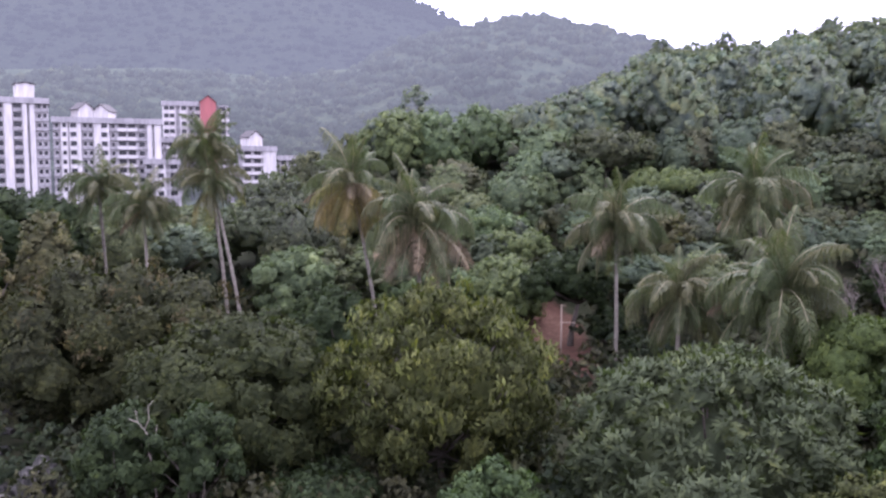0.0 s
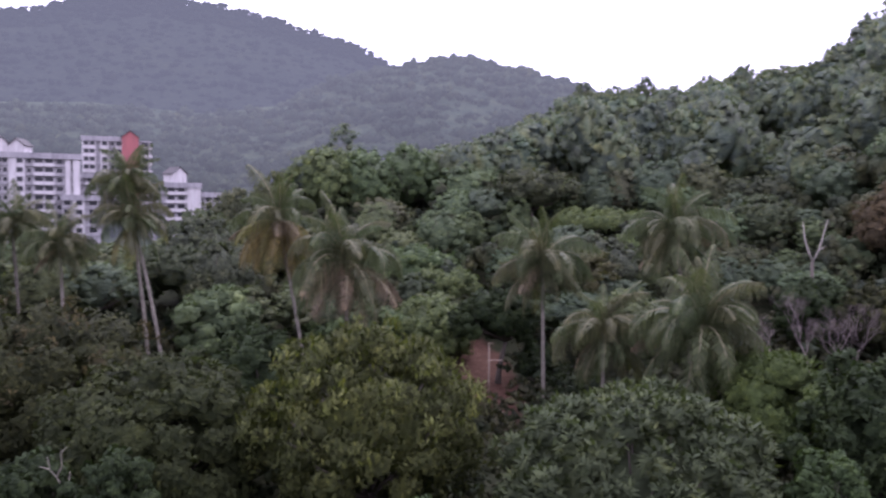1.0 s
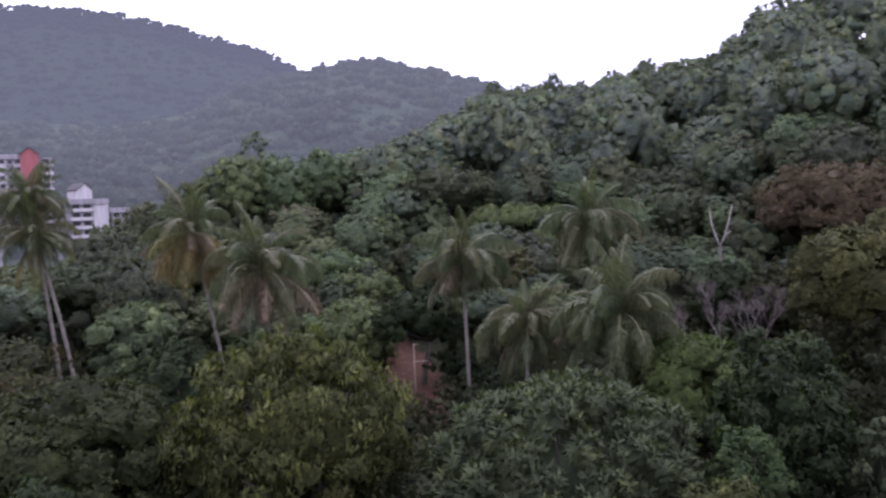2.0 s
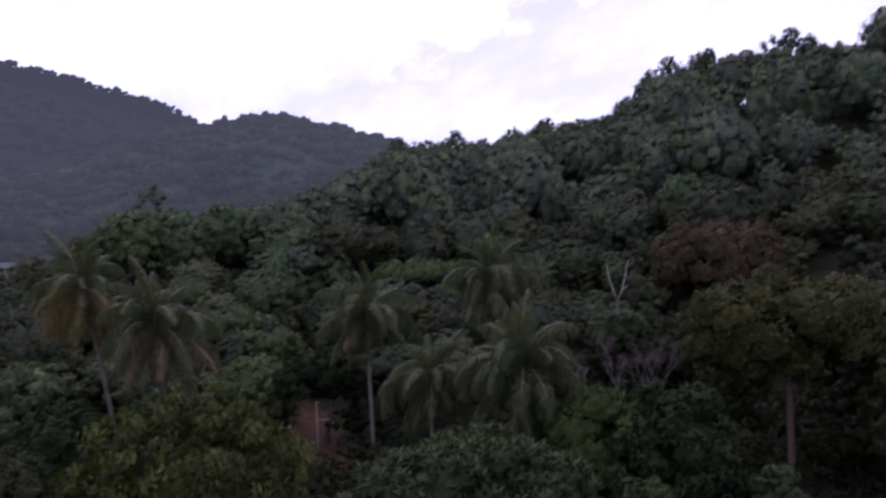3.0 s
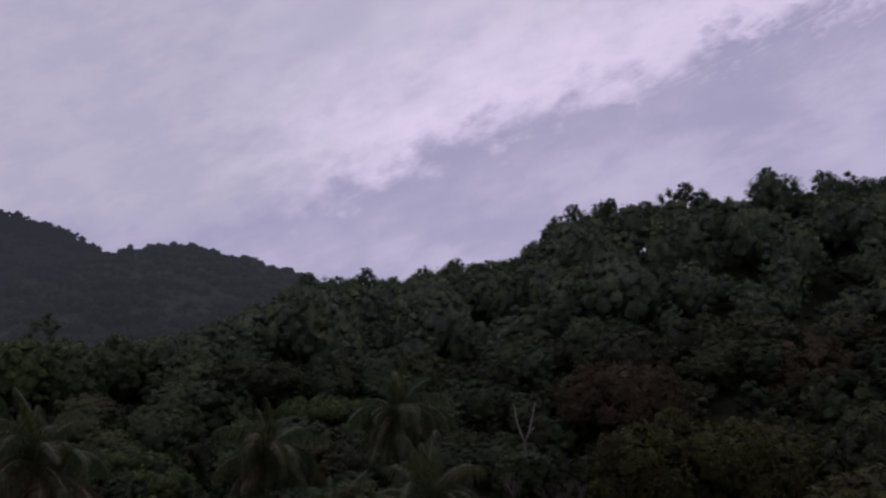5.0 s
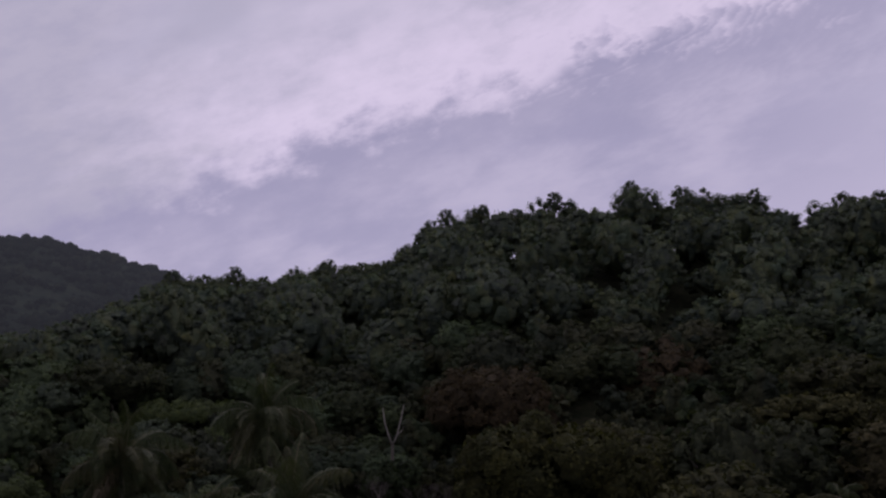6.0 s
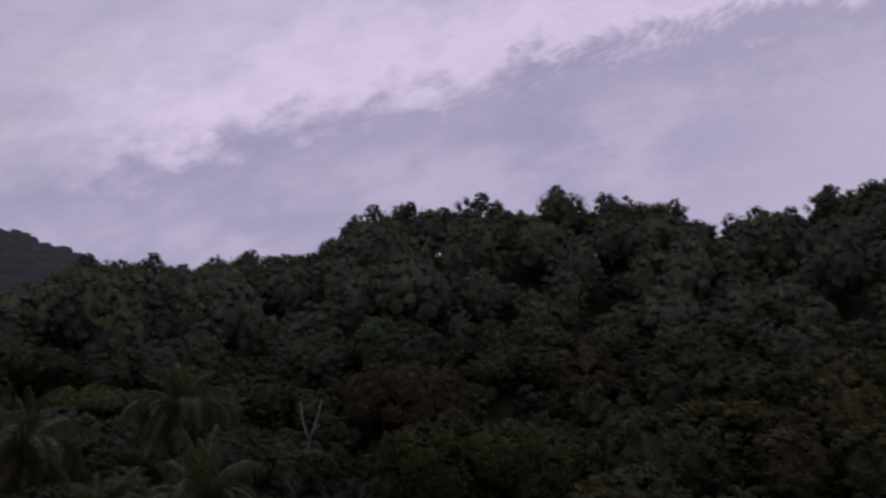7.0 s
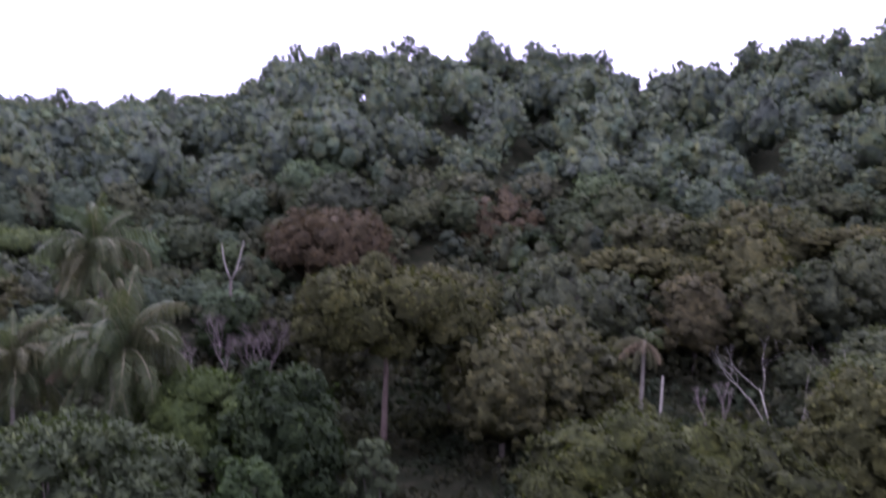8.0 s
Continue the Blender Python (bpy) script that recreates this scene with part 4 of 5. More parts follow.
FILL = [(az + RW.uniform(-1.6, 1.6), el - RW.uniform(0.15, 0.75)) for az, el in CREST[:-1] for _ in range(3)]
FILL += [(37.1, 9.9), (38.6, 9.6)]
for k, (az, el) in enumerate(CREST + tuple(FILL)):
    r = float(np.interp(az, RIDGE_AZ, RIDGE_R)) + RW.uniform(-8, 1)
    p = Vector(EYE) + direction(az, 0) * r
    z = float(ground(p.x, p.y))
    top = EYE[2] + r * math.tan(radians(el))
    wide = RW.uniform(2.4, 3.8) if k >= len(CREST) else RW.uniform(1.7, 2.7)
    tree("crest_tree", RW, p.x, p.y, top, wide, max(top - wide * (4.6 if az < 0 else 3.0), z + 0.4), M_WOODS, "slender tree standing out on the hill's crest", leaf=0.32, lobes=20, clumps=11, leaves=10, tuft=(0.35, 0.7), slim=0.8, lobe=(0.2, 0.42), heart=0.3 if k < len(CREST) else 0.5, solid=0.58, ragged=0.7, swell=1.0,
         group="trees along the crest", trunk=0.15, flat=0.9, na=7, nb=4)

HILL = [crown(RW, RW.uniform(5, 7.5), 1.0, RW.uniform(7, 10.5), 5, 3, 1, 1.2, na=5, nb=2, slim=0.9, solid=0.95, heart=0, lobe=(0.3, 0.52), spread=0.6, flat=0.9, ragged=0.6)[0] for _ in range(8)]
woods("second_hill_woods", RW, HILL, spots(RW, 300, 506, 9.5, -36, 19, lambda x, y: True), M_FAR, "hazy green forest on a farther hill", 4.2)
# a closed row of trees along that hill's top
RIM = [crown(RW, RW.uniform(4.2, 6.0), 0.5, 10.0, 9, 4, 3, 0.8, na=6, nb=3, slim=0.9, solid=0.95, heart=0.85, lobe=(0.24, 0.42), spread=0.7, ragged=0.6)[0] for _ in range(6)]
rim = []
for az in np.arange(-6, 19, 0.52):
    a = az + RW.uniform(-0.15, 0.15)
    r = RW.uniform(507, 518)
    x, y = r * math.sin(radians(a)), r * math.cos(radians(a))
    z = float(ground(x, y)) - 5.0
    line = EYE[2] + r * math.tan(radians(float(np.interp(a, HILL_AZ, HILL_EL)) + RW.uniform(-0.38, 0.1)))
    rim.append(placed(RIM[RW.integers(6)], x, y, z, RW.uniform(0, 6.28), RW.uniform(0.75, 1.2), (line - z) / 10.0))
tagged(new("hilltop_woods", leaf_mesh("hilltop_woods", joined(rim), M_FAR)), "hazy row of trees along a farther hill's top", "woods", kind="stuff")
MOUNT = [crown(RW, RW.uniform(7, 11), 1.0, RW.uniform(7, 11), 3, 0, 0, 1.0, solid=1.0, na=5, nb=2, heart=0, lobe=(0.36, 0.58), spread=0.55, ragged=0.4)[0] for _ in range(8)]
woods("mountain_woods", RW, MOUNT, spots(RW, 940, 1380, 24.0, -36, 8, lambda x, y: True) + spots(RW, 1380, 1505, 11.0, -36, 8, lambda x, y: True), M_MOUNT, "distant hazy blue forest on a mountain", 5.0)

# ---- the apartment blocks ----
def wall_material(name, colour, dirt):
    m, nt, b = material(name, 0.8)
    tc = nt.nodes.new("ShaderNodeTexCoord")
    mp = nt.nodes.new("ShaderNodeMapping")
    mp.inputs["Scale"].default_value = (0.9, 0.9, 0.12)
    nt.links.new(tc.outputs["Object"], mp.inputs["Vector"])
    n = nt.nodes.new("ShaderNodeTexNoise")
    n.inputs["Scale"].default_value, n.inputs["Detail"].default_value = 1.2, 6.0
    nt.links.new(mp.outputs[0], n.inputs["Vector"])
    nt.links.new(ramp(nt, n.outputs["Fac"], [(0.35, dirt), (0.6, colour)]), b.inputs["Base Color"])
    return m


M_WHITE = wall_material("white_render", (0.375, 0.357, 0.350), (0.27, 0.258, 0.254))
M_GREYWALL = wall_material("grey_render", (0.225, 0.216, 0.22), (0.15, 0.145, 0.149))
M_RED = wall_material("brick_red_render", (0.23, 0.078, 0.078), (0.18, 0.065, 0.066))
M_ROOF = wall_material("dark_roof_tiles", (0.05, 0.044, 0.046), (0.036, 0.033, 0.034))
M_GLASS, _, _b = material("dark_window_glass", 0.25)
_b.inputs["Base Color"].default_value = (0.014, 0.015, 0.018, 1)


def boxes_mesh(name, boxes, mats, bevel=0.0):
    """One mesh of boxes (x0, x1, y0, y1, z0, z1, material index)."""
    bm = bmesh.new()
    for x0, x1, y0, y1, z0, z1, k in boxes:
        m = Matrix.Translation(((x0 + x1) / 2, (y0 + y1) / 2, (z0 + z1) / 2)) @ Matrix.Diagonal((x1 - x0, y1 - y0, z1 - z0, 1))
        made = bmesh.ops.create_cube(bm, size=1.0, matrix=m)["verts"]
        for f in {f for v in made for f in v.link_faces}:
            f.material_index = k
    if bevel:
        bmesh.ops.bevel(bm, geom=bm.edges[:], offset=bevel, segments=1, affect="EDGES")
    me = bpy.data.meshes.new(name)
    bm.to_mesh(me)
    bm.free()
    for m in mats:
        me.materials.append(m)
    return me


def gable_mesh(name, w, d, h, rise, wall, roof):
    """A roof house with gable ends to the front and back, on its own base."""
    prof = [(-w / 2, 0), (w / 2, 0), (w / 2, h), (0, h + rise), (-w / 2, h)]
    bm = bmesh.new()
    front = [bm.verts.new((x, -d / 2, z)) for x, z in prof]
    back = [bm.verts.new((x, d / 2, z)) for x, z in prof]
    bm.faces.new(front)
    bm.faces.new(back[::-1])
    for k in range(5):
        bm.faces.new((front[k], back[k], back[(k + 1) % 5], front[(k + 1) % 5]))
    # roof slabs that overhang the walls
    t, o = 0.25, 0.45
    for sd in (-1, 1):
        eave, top = (sd * (w / 2 + o), h - o * rise / (w / 2)), (0, h + rise)
        ring = [(eave[0], eave[1] + 0.03), (top[0], top[1] + 0.03), (top[0], top[1] + t), (eave[0], eave[1] + t)]
        fr = [bm.verts.new((x, -d / 2 - o, z)) for x, z in ring]
        bk = [bm.verts.new((x, d / 2 + o, z)) for x, z in ring]
        fs = [bm.faces.new(fr), bm.faces.new(bk[::-1])] + [bm.faces.new((fr[k], bk[k], bk[(k + 1) % 4], fr[(k + 1) % 4])) for k in range(4)]
        for f in fs:
            f.material_index = 1
    bmesh.ops.recalc_face_normals(bm, faces=bm.faces[:])
    me = bpy.data.meshes.new(name)
    bm.to_mesh(me)
    bm.free()
    me.materials.append(wall)
    me.materials.append(roof)
    return me


# windows: a moulded frame proud of the wall, and a pane set back in it
def window_meshes(w, h):
    f, bm = 0.12, bmesh.new()
    rings = [[(-w / 2 - g, y, -g), (w / 2 + g, y, -g), (w / 2 + g, y, h + g), (-w / 2 - g, y, h + g)] for g, y in ((f, 0.0), (f, -0.14), (0, -0.14), (0, -0.02))]
    rings = [[bm.verts.new(p) for p in ring] for ring in rings]
    for a, b in zip(rings, rings[1:]):
        for k in range(4):
            bm.faces.new((a[k], b[k], b[(k + 1) % 4], a[(k + 1) % 4]))
    bmesh.ops.recalc_face_normals(bm, faces=bm.faces[:])
    me = bpy.data.meshes.new("window")
    bm.to_mesh(me)
    bm.free()
    me.materials.append(M_WHITE)
    return me, boxes_mesh("pane", [(-w / 2, w / 2, -0.05, -0.02, 0, h, 0)], [M_GLASS])


def window(kind, parent, m):
    frame_mesh, pane_mesh = kind
    ob = part("window", frame_mesh, parent, "", m)
    part("pane", pane_mesh, ob, "dark glass pane")


WINDOW, NARROW, BROAD = window_meshes(1.75, 1.5), window_meshes(1.05, 1.35), window_meshes(2.3, 1.6)
STOREY = 2.86


def block(name, label, corner, turn, width, depth, top, bays, roof=()):
    """An apartment block. bays: (from, to, kind, window middles) along the front; kinds are white, grey and balcony."""
    cx, cy = corner
    z = float(ground(cx, cy)) - 0.5
    h = top - z
    ob = new(name)
    ob.location, ob.rotation_euler = (cx, cy, z), (0, 0, radians(turn))
    part("wall", boxes_mesh("wall", [(0, width, 0, depth, 0, h - 0.4, 0)], [M_GREYWALL]), ob, "grey rendered outer wall")
    part("parapet", boxes_mesh("parapet", [(-0.35, width + 0.35, -1.3, 0.1, h - 1.75, h, 0), (-0.35, 0.1, 0.1, depth + 0.3, h - 1.75, h, 0), (width - 0.1, width + 0.35, 0.1, depth + 0.3, h - 1.75, h, 0),
                                               (0.1, width - 0.1, depth - 0.2, depth + 0.3, h - 1.75, h, 0)], [M_GREYWALL]), ob, "pale grey roof parapet")
    levels = int((h - 1.6) / STOREY)
    slab_cache = {}
    for x0, x1, kind, wins in bays:
        if kind == "white":
            part("pier", boxes_mesh("pier", [(x0, x1, -0.9, 0.0, 0, h - 1.77, 0)], [M_WHITE]), ob, "white rendered projecting pier")
        for k in range(levels):
            zf = h - 1.3 - (k + 1) * STOREY
            if zf < 4:
                continue
            for wx, kindw in wins:
                me = {"n": NARROW, "b": BROAD}.get(kindw, WINDOW)
                window(me, ob, pose(wx, -0.9 if kind == "white" else 0, zf + 0.95))
            if kind == "balcony":
                w = round(x1 - x0, 2)
                if w not in slab_cache:
                    slab_cache[w] = boxes_mesh("balcony", [(0, w, -1.25, 0, 0, 0.16, 0), (0, w, -1.25, -1.1, 0.16, 1.1, 0), (0, 0.15, -1.1, 0, 0.16, 1.1, 0), (w - 0.15, w, -1.1, 0, 0.16, 1.1, 0)], [M_WHITE])
                part("balcony", slab_cache[w], ob, "white balcony parapet", pose(x0, 0, zf))
            if kind == "grey":
                w = round(x1 - x0, 2)
                key = ("ledge", w)
                if key not in slab_cache:
                    slab_cache[key] = boxes_mesh("ledge", [(0, w, -0.55, 0, 0, 0.2, 0), (0, w, -0.5, -0.42, 0.2, 0.75, 0)], [M_GREYWALL])
                part("ledge", slab_cache[key], ob, "", pose(x0, 0, zf))
    for gx, gy, w, d, hh, rise, wall, face in roof:
        me = gable_mesh("roof_house", w, d, hh, rise, wall, M_ROOF)
        part("roof_house", me, ob, "gabled stair house on the roof", pose(gx, gy, h - 0.4, 0, 0, face))
    return tagged(ob, label, "apartment block", "apartment blocks")


block("apartment_block", "white and grey apartment block with stacked balconies", (-121.9, 263.1), 21.5, 32.2, 14, 32.7,
      [(0, 2.2, "grey", [(1.1, "n")]), (2.2, 4.3, "white", [(3.3, "n")]), (4.3, 4.7, "grey", []), (4.7, 8.1, "white", [(5.9, "w")]), (8.1, 11.8, "grey", [(9.2, "n"), (10.9, "n")]), (11.8, 16.3, "white", [(14.9, "w")]),
       (16.3, 18.6, "grey", [(17.5, "n")]), (18.6, 24.7, "balcony", [(20.2, "b"), (23.1, "b")]), (24.7, 27.7, "grey", [(26.1, "w")]), (27.7, 29.2, "white", []), (29.2, 29.9, "grey", []), (29.9, 31.9, "white", [])],
      [(8.4, 5, 4.6, 6.4, 3.2, 1.9, M_WHITE, 24), (15.2, 5, 4.6, 6.0, 2.8, 1.9, M_WHITE, -24)])
block("apartment_block", "tall grey and white apartment block beside another", (-152.0, 248.0), 25.0, 32.6, 16, 38.2,
      [(0, 5, "white", [(2.5, "w")]), (5, 9, "grey", [(7, "w")]), (9, 13.4, "balcony", [(10.4, "b"), (12.4, "w")]), (13.4, 15.6, "white", [(14.4, "n")]), (15.6, 17.4, "white", []), (17.4, 20.3, "grey", [(18.8, "b")]),
       (20.3, 22.6, "white", []), (22.6, 25.4, "grey", [(24, "b")]), (25.4, 26.6, "white", []), (27.4, 28.8, "white", []), (28.8, 32.6, "grey", [(30.0, "n"), (31.6, "n")])],
      [(25.9, 5, 5.2, 6, 4.6, 0.5, M_WHITE, 8)])
block("apartment_block", "apartment block with a brick-red gable wall", (-104.2, 313.1), 14.0, 14.4, 16, 41.2,
      [(0, 4.6, "white", [(1.4, "w"), (3.4, "w")]), (4.6, 6.2, "grey", []), (6.2, 9.0, "white", [(7.6, "w")]), (9.0, 11.4, "grey", [(10.2, "n")]), (11.4, 13.6, "white", [(12.5, "w")])])
block("apartment_block", "grey lower wing of an apartment block", (-103.0, 300.0), 16.0, 12.0, 12, 27.5,
      [(0, 4, "grey", [(2, "w")]), (4, 8, "balcony", [(6, "b")]), (8, 12, "grey", [(10, "w")])])
block("apartment_block", "low white and grey apartment annex", (-95.6, 268.4), 18.5, 11.6, 12, 19.9,
      [(0, 3.1, "grey", [(1.5, "w")]), (3.1, 6.5, "white", [(5.0, "w")]), (6.5, 11.6, "grey", [(9.0, "b")])])
block("apartment_block", "low white apartment block with a gabled roof house", (-75.0, 289.8), 13.0, 17.0, 12, 24.6,
      [(0, 5.5, "grey", [(2.6, "w")]), (5.5, 12.5, "balcony", [(7.3, "b"), (10.6, "b")]), (12.5, 17.0, "white", [])],
      [(8.6, 4, 5.0, 7, 3.6, 2.0, M_WHITE, 26)])
block("apartment_block", "flat-roofed low wing of an apartment block", (-58.0, 294.5), 13.0, 6.0, 10, 21.5, [(0, 6.0, "grey", [(2.0, "w"), (4.5, "w")])])


def red_tower():
    """The red wall and the receding balcony side of the block behind."""
    ob = new("apartment_tower")
    z = float(ground(-87, 316)) - 0.5
    ob.location, ob.rotation_euler = (-90.2, 313.2, z), (0, 0, radians(14))
    h = 41.0 - z
    part("wall", gable_mesh("wall", 5.6, 5.0, h, 2.2, M_RED, M_ROOF), ob, "brick-red rendered gable wall", pose(2.8, 0.6, 0))
    part("side_wing", boxes_mesh("side_wing", [(5.7, 9.6, 3.0, 20.0, 0, h - 1.5, 0), (5.5, 9.9, 2.8, 20.2, h - 1.5, h - 1.0, 0)], [M_GREYWALL]), ob, "grey side wing")
    bal = boxes_mesh("balcony", [(0, 4.6, -1.2, 0, 0, 0.16, 0), (0, 4.6, -1.2, -1.05, 0.16, 1.05, 0)], [M_WHITE])
    for k in range(11):
        part("balcony", bal, ob, "white balcony parapet", pose(5.7, 3.0, h - 4.2 - k * STOREY))
        window(BROAD, ob, pose(7.8, 3.0, h - 3.1 - k * STOREY))
    return tagged(ob, "tower with a brick-red gable wall and balconies", "apartment block", "apartment blocks")


red_tower()


# ---- dead trees, a pole, rocks ----
def bare_tree(name, rng, x, y, height, spread, mat, label, depth=4, forks=3, radius=0.16, lean=(0, 0), z=None):
    """A leafless tree of forking limbs."""
    z = float(ground(x, y)) if z is None else z
    groups = [[]]

    def grow(p, d, length, r, level):
        bend = Vector(rng.normal(0, 0.12, 3).tolist())
        mid = p + d * length * 0.5 + bend * length * 0.3
        end = p + (d + bend).normalized() * length
        if level == depth - 1:
            groups.append([])
        groups[-1].append(tube([p, mid, end], [r, r * 0.85, r * 0.62], 6 if level > 2 else 4))
        if level == 0:
            return
        for k in range(forks if level < depth else max(2, forks - 1)):
            a = Vector(rng.normal(0, 1, 3).tolist())
            a = (a - d * a.dot(d)).normalized()
            nd = (d + a * spread * rng.uniform(0.6, 1.2) + Vector((0, 0, 0.25))).normalized()
            grow(end - d * length * rng.uniform(0, 0.25), nd, length * rng.uniform(0.58, 0.78), r * 0.58, level - 1)

    grow(Vector((0, 0, -0.4)), Vector((lean[0], lean[1], 1)).normalized(), height * 0.36, radius, depth)
    ob = new(name)
    ob.location = (x, y, z)
    part("trunk", tubes_mesh("trunk", groups[0], mat), ob)
    for g in groups[1:]:
        part("limb", tubes_mesh("limb", g, mat), ob)
    return tagged(ob, label, "dead tree", "dead and leafless trees")


RD = np.random.default_rng(5)
bare_tree("dead_tree", RD, 57.7, 27.8, 14.6, 0.7, M_DEADWOOD, "bleached leafless tree with forking branches", 5, 2, 0.09)
bare_tree("dead_tree", RD, 60.6, 26.4, 12.4, 0.75, M_DEADWOOD, "grey leafless tree with spreading branches", 5, 2, 0.08)
bare_tree("dead_tree", RD, 58.2, 31.5, 8.6, 0.5, M_PINKTWIG, "small pinkish leafless tree", 4, 3, 0.12)
for bx, by, h in ((35.4, 65.2, 10.4), (37.6, 64.0, 10.0), (39.2, 62.8, 9.2), (33.9, 66.4, 8.6)):
    bare_tree("bare_shrub", RD, bx, by, h, 0.6, M_PINKTWIG, "pinkish grey leafless shrub among green trees", 6, 3, 0.075)


def crooked_branch(x, y, z1):
    """A thin dark stem that ends in a short, crooked, bleached fork."""
    ob = new("dead_sapling")
    z = float(ground(x, y))
    ob.location = (x, y, z)
    b = z1 - z
    part("trunk", tubes_mesh("trunk", [tube([(0.5, 0, -0.4), (0.3, 0.1, b * 0.5), (0.1, 0, b - 0.4), (0, 0, b)], [0.07, 0.06, 0.05, 0.045], 6)], M_BARK), ob)
    for pts in ([(0, 0, b - 0.05), (0.12, 0, b + 0.5), (-0.15, 0, b + 0.95), (-0.5, 0.1, b + 1.3), (-0.6, 0.1, b + 1.9)], [(0.1, 0, b + 0.45), (0.45, -0.1, b + 0.8), (0.5, -0.1, b + 1.25)],
                [(-0.15, 0, b + 0.95), (0.1, 0, b + 1.5), (0.05, 0, b + 2.1), (0.3, 0, b + 2.4)], [(-0.5, 0.1, b + 1.3), (-0.95, 0.1, b + 1.45)]):
        part("branch", tubes_mesh("branch", [tube(pts, np.linspace(0.04, 0.012, len(pts)).tolist(), 5)], M_PALMBARK), ob)
    tagged(ob, "thin dead sapling with a crooked pale fork", "dead tree", "dead and leafless trees")


crooked_branch(-14.28, 39.50, 5.93)


def snag():
    ob = new("dead_snag")
    z = float(ground(43.3, 78.8))
    ob.location = (43.3, 78.8, z)
    b = 14.6 - z
    part("trunk", tubes_mesh("trunk", [tube([(0.1, 0, -0.4), (0.05, 0, b * 0.5), (0, 0, b)], [0.24, 0.19, 0.14], 8)], M_BARK), ob)
    part("branch", tubes_mesh("branch", [tube([(0, 0, b - 0.1), (-0.45, 0.2, b + 1.2), (-0.75, 0.3, b + 2.3), (-0.95, 0.4, b + 3.9)], [0.12, 0.10, 0.08, 0.03], 6)], M_DEADWOOD), ob)
    part("branch", tubes_mesh("branch", [tube([(0, 0, b - 0.1), (0.45, -0.2, b + 1.0), (0.75, -0.4, b + 2.4), (1.1, -0.5, b + 4.1)], [0.11, 0.09, 0.07, 0.03], 6)], M_DEADWOOD), ob)
    part("branch", tubes_mesh("branch", [tube([(0.5, -0.2, b + 1.1), (1.0, -0.1, b + 1.3), (1.35, 0, b + 1.8)], [0.08, 0.06, 0.03], 5)], M_DEADWOOD), ob)
    tagged(ob, "forked bleached snag rising above the trees", "dead tree", "dead and leafless trees")


snag()


def bare_trunk(x, y, top, lean, label):
    ob = new("dead_palm")
    z = float(ground(x, y))
    ob.location = (x, y, z)
    h = top - z
    part("trunk", tubes_mesh("trunk", [tube([(0, 0, -0.4), (lean * 0.3, 0, h * 0.4), (lean, 0, h)], [0.12, 0.1, 0.07], 8)], M_DEADWOOD), ob)
    tagged(ob, label, "dead tree", "dead and leafless trees")


bare_trunk(55.0, 34.6, 10.0, 0.35, "broken pale dead palm trunk")
bare_trunk(78.4, 80.0, 17.4, 0.1, "pale bare tree trunk on the slope")
bare_trunk(87.6, 79.1, 18.6, 0.2, "pale bare tree trunk on the slope")

M_POLE = bark_material("weathered_pole_wood", (0.19, 0.15, 0.115), (0.27, 0.22, 0.175), 3.0)
pole = new("utility_pole")
pz = float(ground(10.3, 71.3))
pole.location = (10.3, 71.3, pz)
part("post", tubes_mesh("post", [tube([(0, 0, -0.5), (0, 0, 2.2), (-0.03, 0, 4.5)], [0.078, 0.068, 0.058], 10)], M_POLE), pole)
part("crossarm", boxes_mesh("crossarm", [(-0.15, 1.2, -0.04, 0.04, 2.9, 2.98, 0)], [M_POLE], 0.01), pole, "thin pale crossbar")
part("cap", boxes_mesh("cap", [(-0.1, 0.35, -0.05, 0.05, 4.4, 4.47, 0)], [M_POLE], 0.01), pole)
tagged(pole, "pale wooden pole with a crossbar on red soil", "pole")


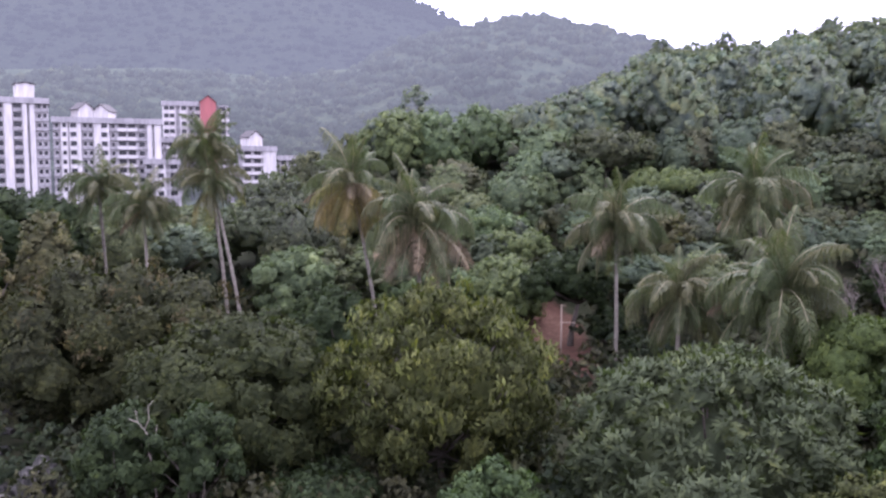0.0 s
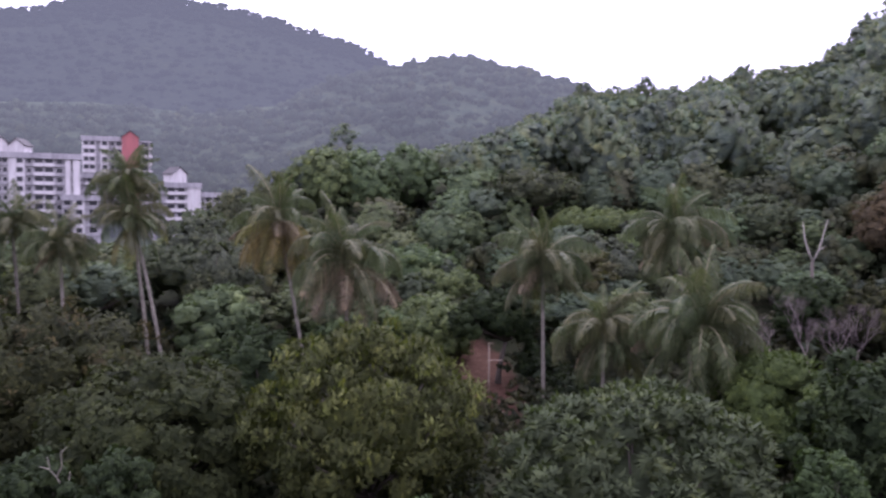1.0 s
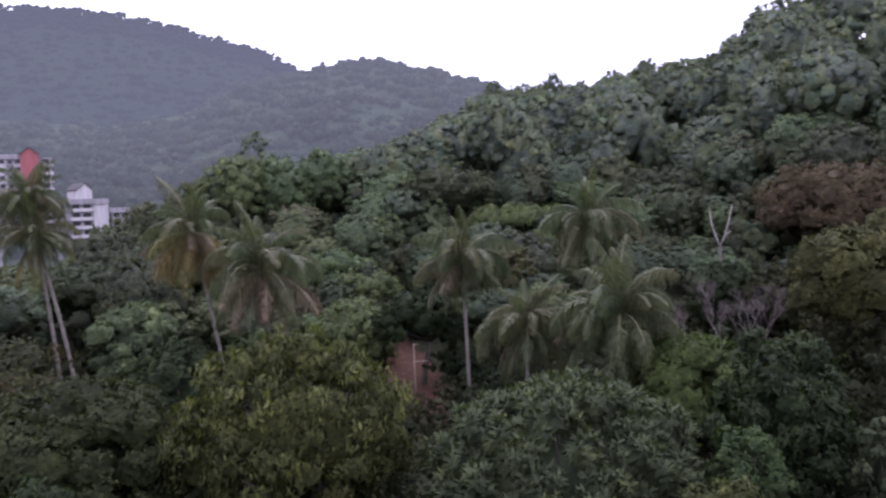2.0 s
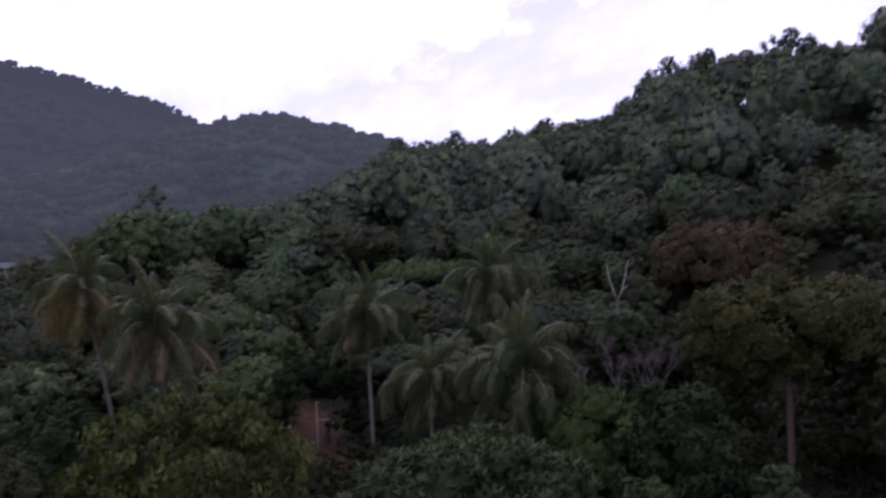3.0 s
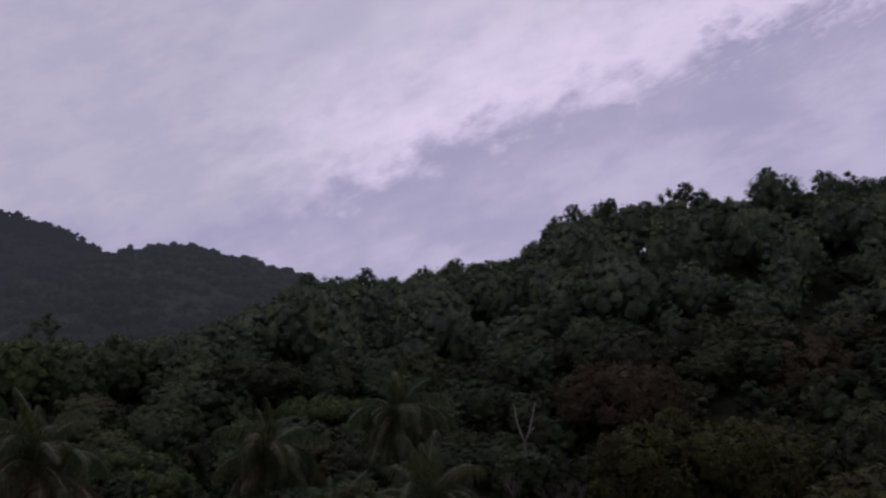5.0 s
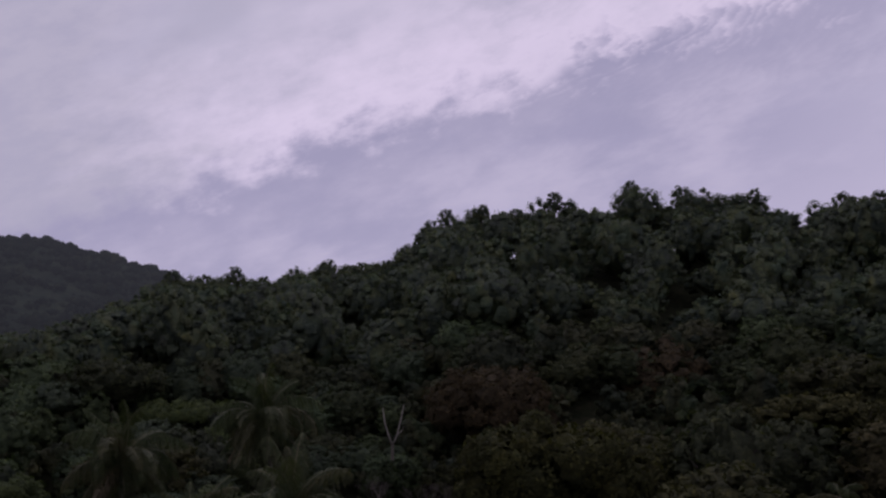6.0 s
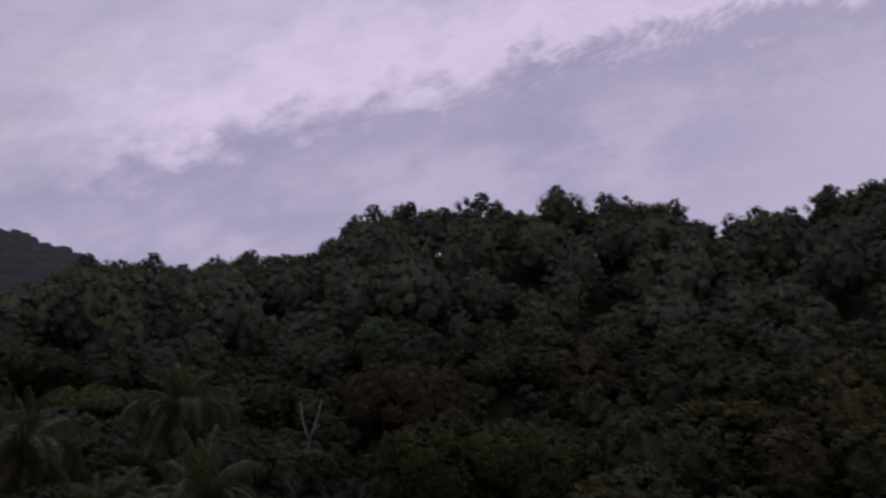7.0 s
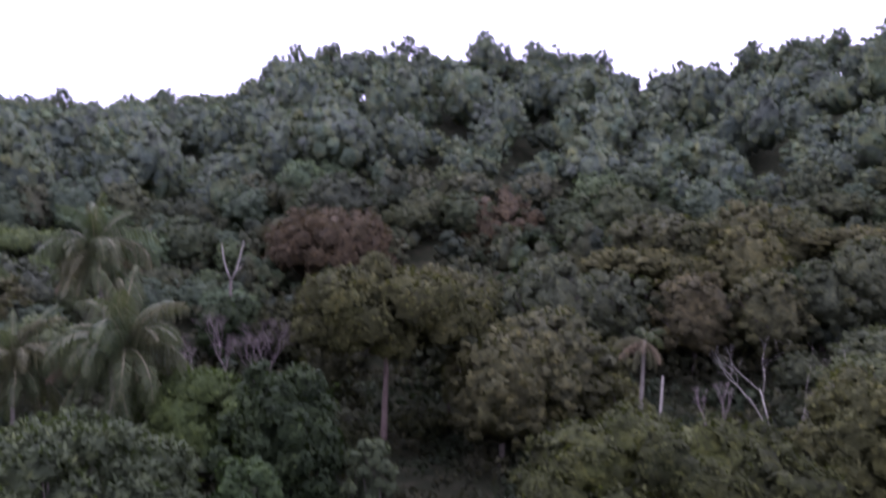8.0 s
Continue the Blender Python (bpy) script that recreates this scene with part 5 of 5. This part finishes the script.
def rock_material():
    m, nt, b = material("pale_rock", 0.9)
    tc = nt.nodes.new("ShaderNodeTexCoord")
    mp = nt.nodes.new("ShaderNodeMapping")
    mp.inputs["Scale"].default_value = (3.4, 3.4, 0.4)
    nt.links.new(tc.outputs["Object"], mp.inputs["Vector"])
    n = nt.nodes.new("ShaderNodeTexNoise")
    n.inputs["Scale"].default_value, n.inputs["Detail"].default_value = 1.4, 8.0
    nt.links.new(mp.outputs[0], n.inputs["Vector"])
    nt.links.new(ramp(nt, n.outputs["Fac"], [(0.4, (0.014, 0.014, 0.012)), (0.54, (0.036, 0.034, 0.031)), (0.72, (0.105, 0.095, 0.088))]), b.inputs["Base Color"])
    bump(nt, b, n.outputs["Fac"], 0.9, 0.15)
    return m


M_ROCK = rock_material()


def rock(name, x, y, size, label, seed, sink=0.3):
    bm = bmesh.new()
    bmesh.ops.create_icosphere(bm, subdivisions=4, radius=1.0)
    for v in bm.verts:
        n = noise.fractal(v.co * 1.3 + Vector((seed * 7.1, 0, 0)), 1.0, 2.0, 4)
        ridge = noise.noise(Vector((v.co.x * 4, v.co.y * 4, seed)))
        v.co *= 1 + 0.30 * n + 0.10 * ridge
        v.co.x, v.co.y, v.co.z = v.co.x * size[0], v.co.y * size[1], v.co.z * size[2]
    me = bpy.data.meshes.new(name)
    bm.to_mesh(me)
    bm.free()
    me.materials.append(M_ROCK)
    ob = new(name, me)
    ob.location = (x, y, float(ground(x, y)) + size[2] * (1 - sink) * 0.6)
    return tagged(ob, label, "rock", "rocks at the forest's edge")


rock("boulder", -20.9, 42.3, (1.3, 0.9, 1.75), "tall weathered grey rock with dark streaks", 1)
for k, (rx, ry, s) in enumerate(((-24.4, 44.2, 0.5), (-23.4, 42.6, 0.45), (-26.6, 49.2, 0.4), (-25.4, 46.8, 0.4), (-29.9, 56.0, 0.45), (-28.0, 52.4, 0.35), (-23.0, 43.8, 0.4))):
    rock("stone", rx, ry, (s * 1.3, s, s * 0.7), "small pale stone lying on the ground", 3 + k)
for k, (rx, ry, s) in enumerate(((11.0, 66.0, 0.16), (11.7, 66.3, 0.2))):
    rock("stone", rx, ry, (s * 1.3, s, s * 0.8), "pale stone on the red soil", 13 + k)
